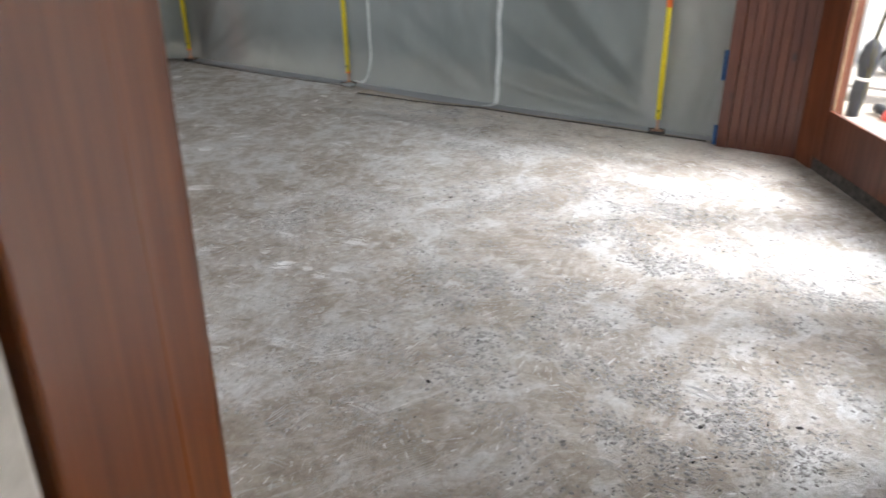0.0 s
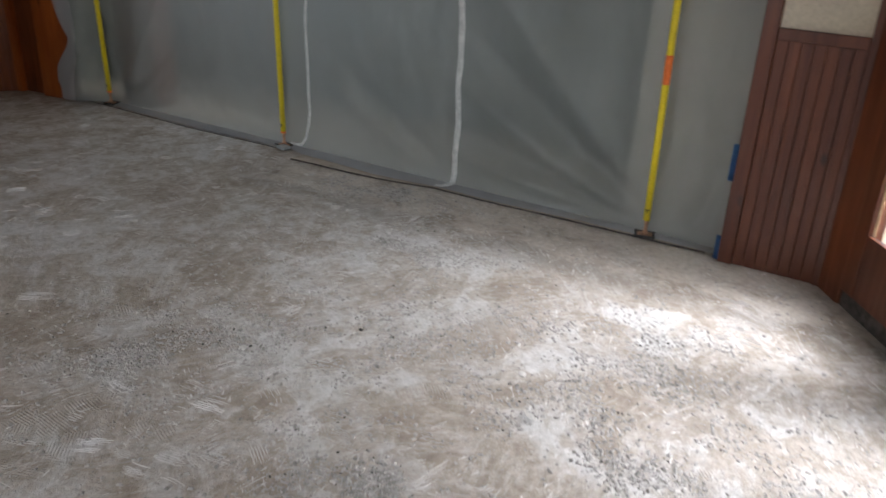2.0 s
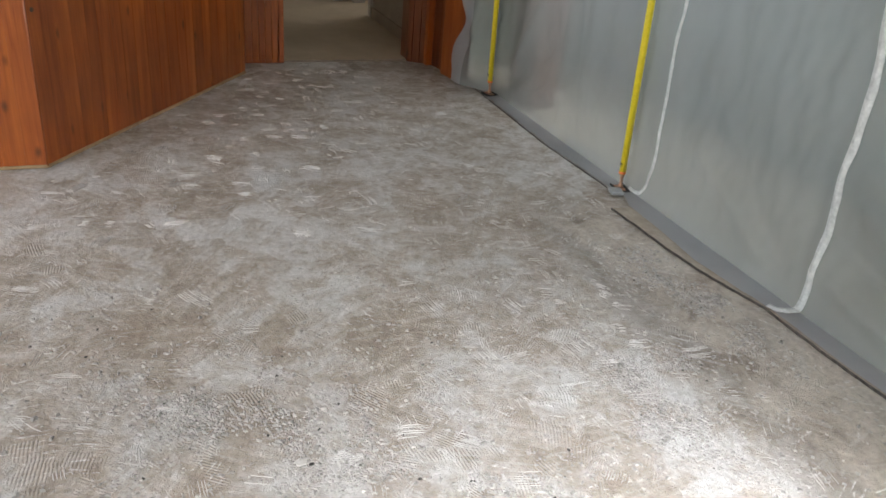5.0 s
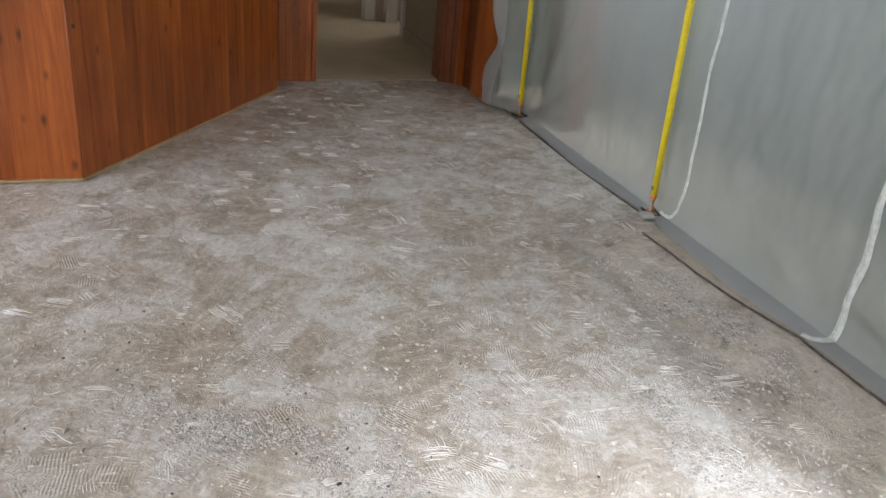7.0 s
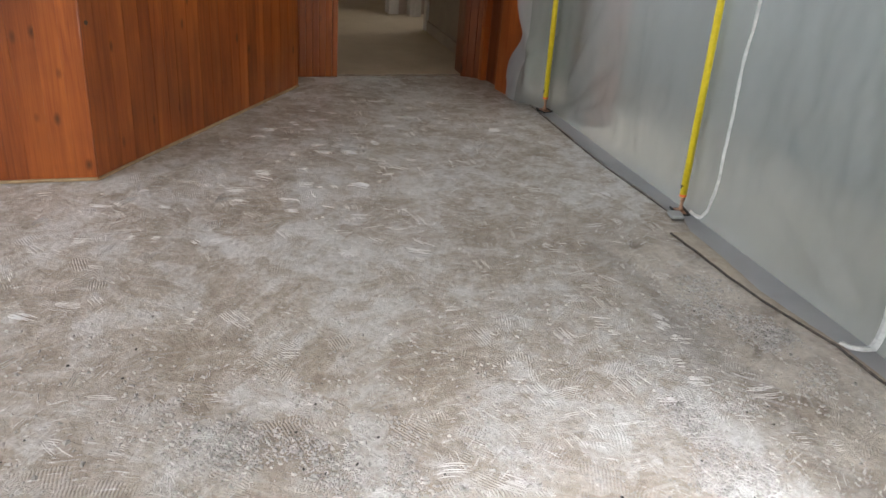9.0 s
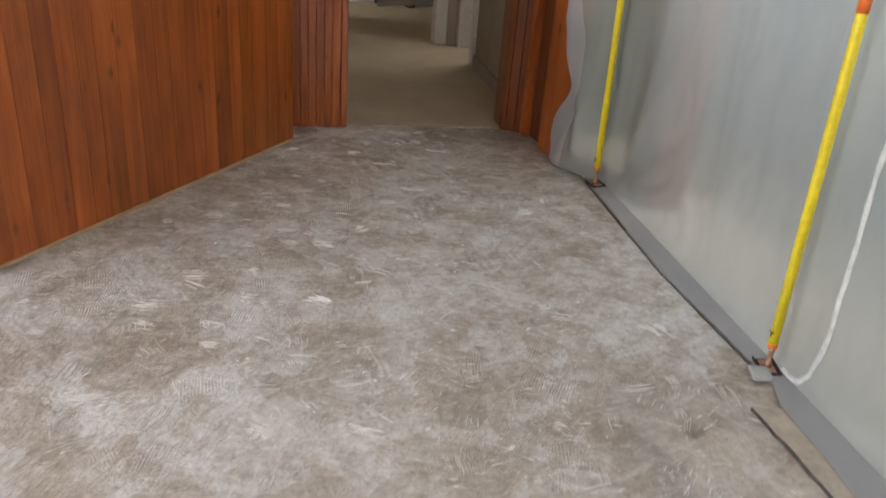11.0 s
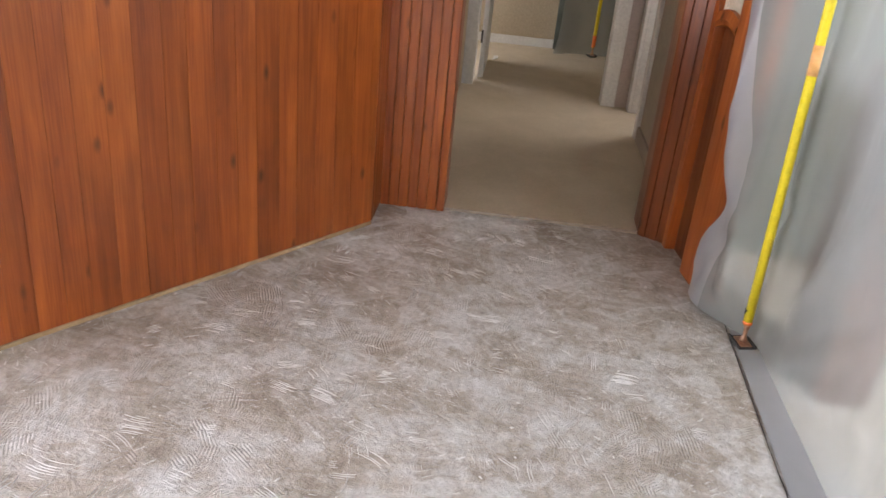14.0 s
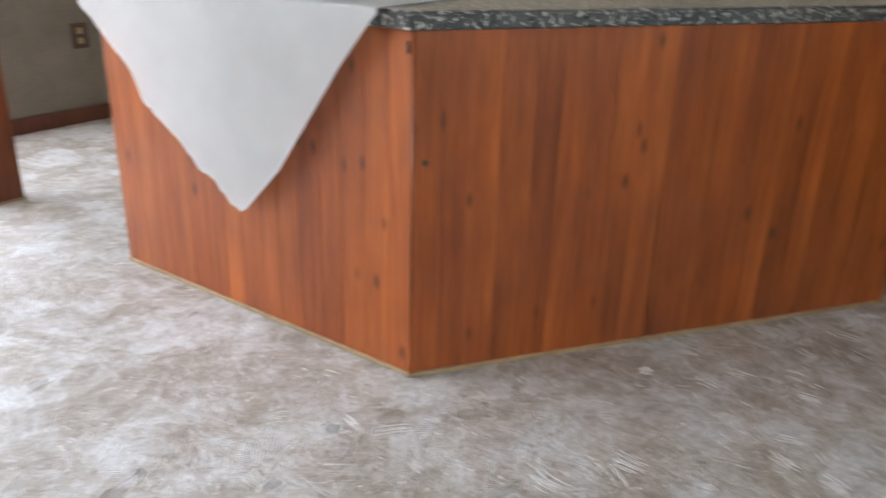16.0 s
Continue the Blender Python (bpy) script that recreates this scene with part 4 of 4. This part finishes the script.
for x in (-0.50, 0.70):
    for y in (-0.24, 0.24):
        part("leg", boxes((x - 0.02, x + 0.02, y - 0.02, y + 0.02, 0, 0.118)), IRON, bench)
    part("bearer", boxes((x - 0.021, x + 0.021, -0.27, 0.30, 0.119, 0.145)), IRON, bench)
tool = thing("garden_blower", pose(0.02, 5.98, -0.10, 0, 14, -52), "red plastic garden power tool lying on the ground", "garden tool")
part("housing", boxes((-0.15, 0.15, -0.045, 0.045, 0.05, 0.125), bevel=0.018), RED, tool)
part("nozzle", tube([(-0.14, 0, 0.09), (-0.22, 0, 0.085), (-0.28, 0.01, 0.06)], 0.030, 14), CLOTH, tool, "black nozzle")
part("handle", tube([(-0.06, 0.05, 0.09), (-0.05, 0.10, 0.05), (0.03, 0.11, 0.05), (0.05, 0.05, 0.09)], 0.012, 10), CLOTH, tool, "black handle")
part("skid", boxes((-0.08, 0.10, -0.04, 0.04, 0.0, 0.052), bevel=0.01), CLOTH, tool)
part("vent", lathe([(0.022, 0.0), (0.024, 0.005), (0.015, 0.007)], 16, (0.08, 0.0, 0.123)), CLOTH, tool)
bag = thing("folded_parasol", pose(-0.27, 6.05, -0.17, 0, 5, 10), "dark grey folded parasol with white ties", "parasol")
part("cover", lathe([(0.030, 0.0), (0.045, 0.05), (0.038, 0.20), (0.050, 0.33), (0.038, 0.40), (0.060, 0.50), (0.050, 0.60), (0.015, 0.64)], 18), CLOTH, bag)
part("tie", lathe([(0.043, 0.390), (0.045, 0.400), (0.043, 0.410)], 18), WHITE, bag, "white tie")
part("pole", tube([(0, 0, 0.64), (0.06, 0.02, 1.6)], 0.012), IRON, bag)
table = thing("patio_table", pose(0.05, 8.5, -0.10), "round dark iron patio table", "table")
part("tabletop", lathe([(0.40, 0.60), (0.46, 0.605), (0.46, 0.63), (0.40, 0.635)], 32), IRON, table)
for k in range(4):
    a = math.tau * k / 4 + 0.5
    part("leg", tube([(0.34 * math.cos(a), 0.34 * math.sin(a), 0.60), (0.22 * math.cos(a), 0.22 * math.sin(a), 0.32), (0.36 * math.cos(a), 0.36 * math.sin(a), 0.0)], 0.022), IRON, table)
part("ring", tube([(0.24 * math.cos(math.tau * k / 20), 0.24 * math.sin(math.tau * k / 20), 0.33) for k in range(21)], 0.012, 8), IRON, table)
bottle = thing("green_bottle", pose(-0.05, 8.32, 0.536), "green glass bottle on the patio table", "bottle")
part("body", lathe([(0.05, 0), (0.055, 0.02), (0.055, 0.16), (0.03, 0.22), (0.018, 0.24), (0.018, 0.31)], 18), GREEN, bottle)
cup = thing("teal_pot", pose(-0.24, 8.42, 0.536), "teal plastic pot on the patio table", "pot")
part("body", lathe([(0.05, 0), (0.065, 0.09), (0.07, 0.10), (0.06, 0.102)], 18), TEAL, cup)

# ---- residue on the floor ----
def free(x, y):
    """Inside the room and clear of counter, walls and film."""
    if not (-5.80 < x < 0.30 and -0.9 < y < 4.90):
        return False
    if x < -4.05 and y < 2.60 and x > -4.75 and y > 1.1:
        return False
    if x < -4.08 and (y - 2.56) < -(x + 4.10) * 0.7067 + 0.03 and y > 1.1:
        return False
    if 0.60 < y < 0.80 and x < -0.18:
        return False
    return (x + 0.278) * 0.818 + (y - 4.77) * 0.575 < -0.06


def trowel_marks():
    """Combed mortar: short rows of fine ridges, each patch with its own way and bend."""
    rnd, verts, faces = random.Random(11), [], []
    for _ in range(1900):
        x, y = -5.8 + 6.1 * rnd.random() ** 1.4, rnd.uniform(0.9, 4.9)
        if not free(x, y) or noise.noise((x * 0.9, y * 0.9, 9.0)) < rnd.uniform(-0.5, 0.25):
            continue
        turn = rnd.choice((0.0, 0.0, 0.35, 1.2, 1.5, -0.5)) + rnd.uniform(-0.3, 0.3)
        rows, length, gap, bend = rnd.randint(3, 9), rnd.uniform(0.04, 0.13), rnd.uniform(0.006, 0.009), rnd.uniform(-3.0, 3.0)
        ca, sa, high = math.cos(turn), math.sin(turn), rnd.choice((0.0008, 0.0012, 0.0018, 0.0030))
        for r in range(rows):
            a0, a1 = rnd.uniform(-0.5, -0.2) * length, rnd.uniform(0.1, 0.5) * length
            if rnd.random() < 0.35:
                continue
            steps, base = 6, len(verts)
            for k in range(steps + 1):
                s = a0 + (a1 - a0) * k / steps
                o = (r - rows / 2) * gap + bend * s * s + 0.0012 * noise.noise((s * 60, r * 3.1, x))
                h = high * (0.35 + 0.65 * abs(noise.noise((s * 45, r * 2.7, y))) * 1.8) * math.sin(math.pi * (k + 0.25) / (steps + 0.5))
                for side, z in ((-0.0022, -0.002), (0.0, h + 0.0006), (0.0022, -0.002)):
                    verts.append((x + ca * s - sa * (o + side), y + sa * s + ca * (o + side), z + 0.0028 * noise.noise((x * 2.1, y * 2.1, 0.3))))
            for k in range(steps):
                b = base + 3 * k
                faces += [(b, b + 3, b + 4, b + 1), (b + 1, b + 4, b + 5, b + 2)]
    me = bpy.data.meshes.new("trowel_ridges")
    me.from_pydata(verts, [], faces)
    me.materials.append(RIDGE)
    tagged(new("trowel_ridges", me), "thin combed ridges of old tile mortar on the floor", "mortar residue", "", "stuff")


def crumbs(name, mat, count, seed, size0, size1, label, where):
    rnd, verts, faces = random.Random(seed), [], []
    while count > 0:
        x, y = where(rnd)
        if not free(x, y):
            count -= 0.2
            continue
        count -= 1
        s = size0 + (size1 - size0) * rnd.random() ** 3
        a, b, c = s * rnd.uniform(0.6, 1.3), s * rnd.uniform(0.5, 1.0), s * rnd.uniform(0.25, 0.7)
        t, base = rnd.uniform(0, math.tau), len(verts)
        ct, st = math.cos(t), math.sin(t)
        for px, py, pz in ((-1, -0.8, 0), (1, -0.6, 0), (0.8, 0.9, 0), (-0.7, 0.8, 0), (-0.5, -0.4, 1), (0.6, -0.3, 0.8), (0.3, 0.5, 1.1), (-0.5, 0.4, 0.7)):
            px, py, pz = px + rnd.uniform(-0.25, 0.25), py + rnd.uniform(-0.25, 0.25), pz + (rnd.uniform(-0.2, 0.2) if pz else -0.3)
            verts.append((x + a * px * ct - b * py * st, y + a * px * st + b * py * ct, c * pz + 0.0005))
        for f in ((0, 1, 5, 4), (1, 2, 6, 5), (2, 3, 7, 6), (3, 0, 4, 7), (4, 5, 6, 7)):
            faces.append(tuple(base + k for k in f))
    me = bpy.data.meshes.new(name)
    me.from_pydata(verts, [], faces)
    me.materials.append(mat)
    tagged(new(name, me), label, "debris", "", "stuff")


CLUSTERS = [(-1.72, 3.60, 0.24), (-1.95, 3.28, 0.20), (-1.05, 3.05, 0.24), (-0.72, 3.40, 0.24), (-1.25, 2.85, 0.26), (-0.20, 2.45, 0.22), (-0.02, 2.60, 0.20), (-1.45, 2.25, 0.28), (-0.35, 3.45, 0.24), (-0.05, 3.50, 0.16), (-0.72, 4.05, 0.24), (-0.85, 2.75, 0.26), (-0.55, 2.50, 0.26), (-0.95, 2.10, 0.30), (-1.75, 4.30, 0.16), (-2.20, 3.05, 0.24), (-2.05, 4.32, 0.12), (-2.35, 4.78, 0.12), (-2.60, 4.72, 0.10), (-1.10, 3.85, 0.22)]


def clustered(rnd):
    if rnd.random() < 0.22:
        return rnd.uniform(-2.9, 0.3), rnd.uniform(0.9, 4.9)
    x, y, r = rnd.choice(CLUSTERS)
    while True:
        px, py = rnd.gauss(x, r * 1.1), rnd.gauss(y, r * 0.7)
        if noise.noise((px * 5.5, py * 7.0, 3.3)) > rnd.uniform(-0.25, 0.45):
            return px, py


def anywhere(rnd):
    return rnd.uniform(-5.8, 0.3), rnd.uniform(0.8, 4.9)


trowel_marks()
crumbs("mortar_crumbs", CHIP, 52000, 21, 0.0010, 0.0092, "loose grey mortar crumbs scattered on the floor", clustered)
crumbs("pale_crumbs", CHIP_PALE, 2200, 22, 0.0010, 0.0055, "loose whitish mortar crumbs scattered on the floor", anywhere)
crumbs("dark_crumbs", CHIP_DARK, 1300, 23, 0.0012, 0.0060, "small black crumbs of mastic on the floor", clustered)


def chip(x, y, size, mat, label, seed):
    rnd = random.Random(seed)
    bm = bmesh.new()
    bmesh.ops.create_icosphere(bm, subdivisions=1, radius=1)
    for v in bm.verts:
        v.co = Vector((v.co.x * size * rnd.uniform(0.8, 1.25), v.co.y * size * 0.75 * rnd.uniform(0.8, 1.2), max(-0.2, v.co.z) * size * 0.45 * rnd.uniform(0.7, 1.2)))
    low = min(v.co.z for v in bm.verts)
    bmesh.ops.translate(bm, vec=(0, 0, -low), verts=bm.verts[:])
    ob = linked("mortar_chip", bm, mat, pose(x, y, -0.001, 0, 0, rnd.uniform(0, 360)))
    tagged(ob, label, "mortar chip", "chips lying on the floor")


for n, (x, y, s) in enumerate(((-1.960, 3.246, 0.019), (-1.117, 3.656, 0.020), (-2.716, 4.113, 0.010), (-2.137, 3.581, 0.009), (-0.80, 3.02, 0.013), (-1.30, 2.62, 0.012), (-3.22, 3.95, 0.012))):
    chip(x, y, s, CHIP_PALE, "small whitish chip of mortar on the floor", n)
for n, (x, y, s) in enumerate(((-1.718, 3.578, 0.012), (-1.60, 3.60, 0.010), (-0.615, 2.559, 0.010), (-0.010, 2.586, 0.012), (-1.02, 2.25, 0.012), (-1.95, 3.27, 0.009), (-0.25, 2.45, 0.010))):
    chip(x, y, s, CHIP_DARK, "small black chip of mastic on the floor", 40 + n)
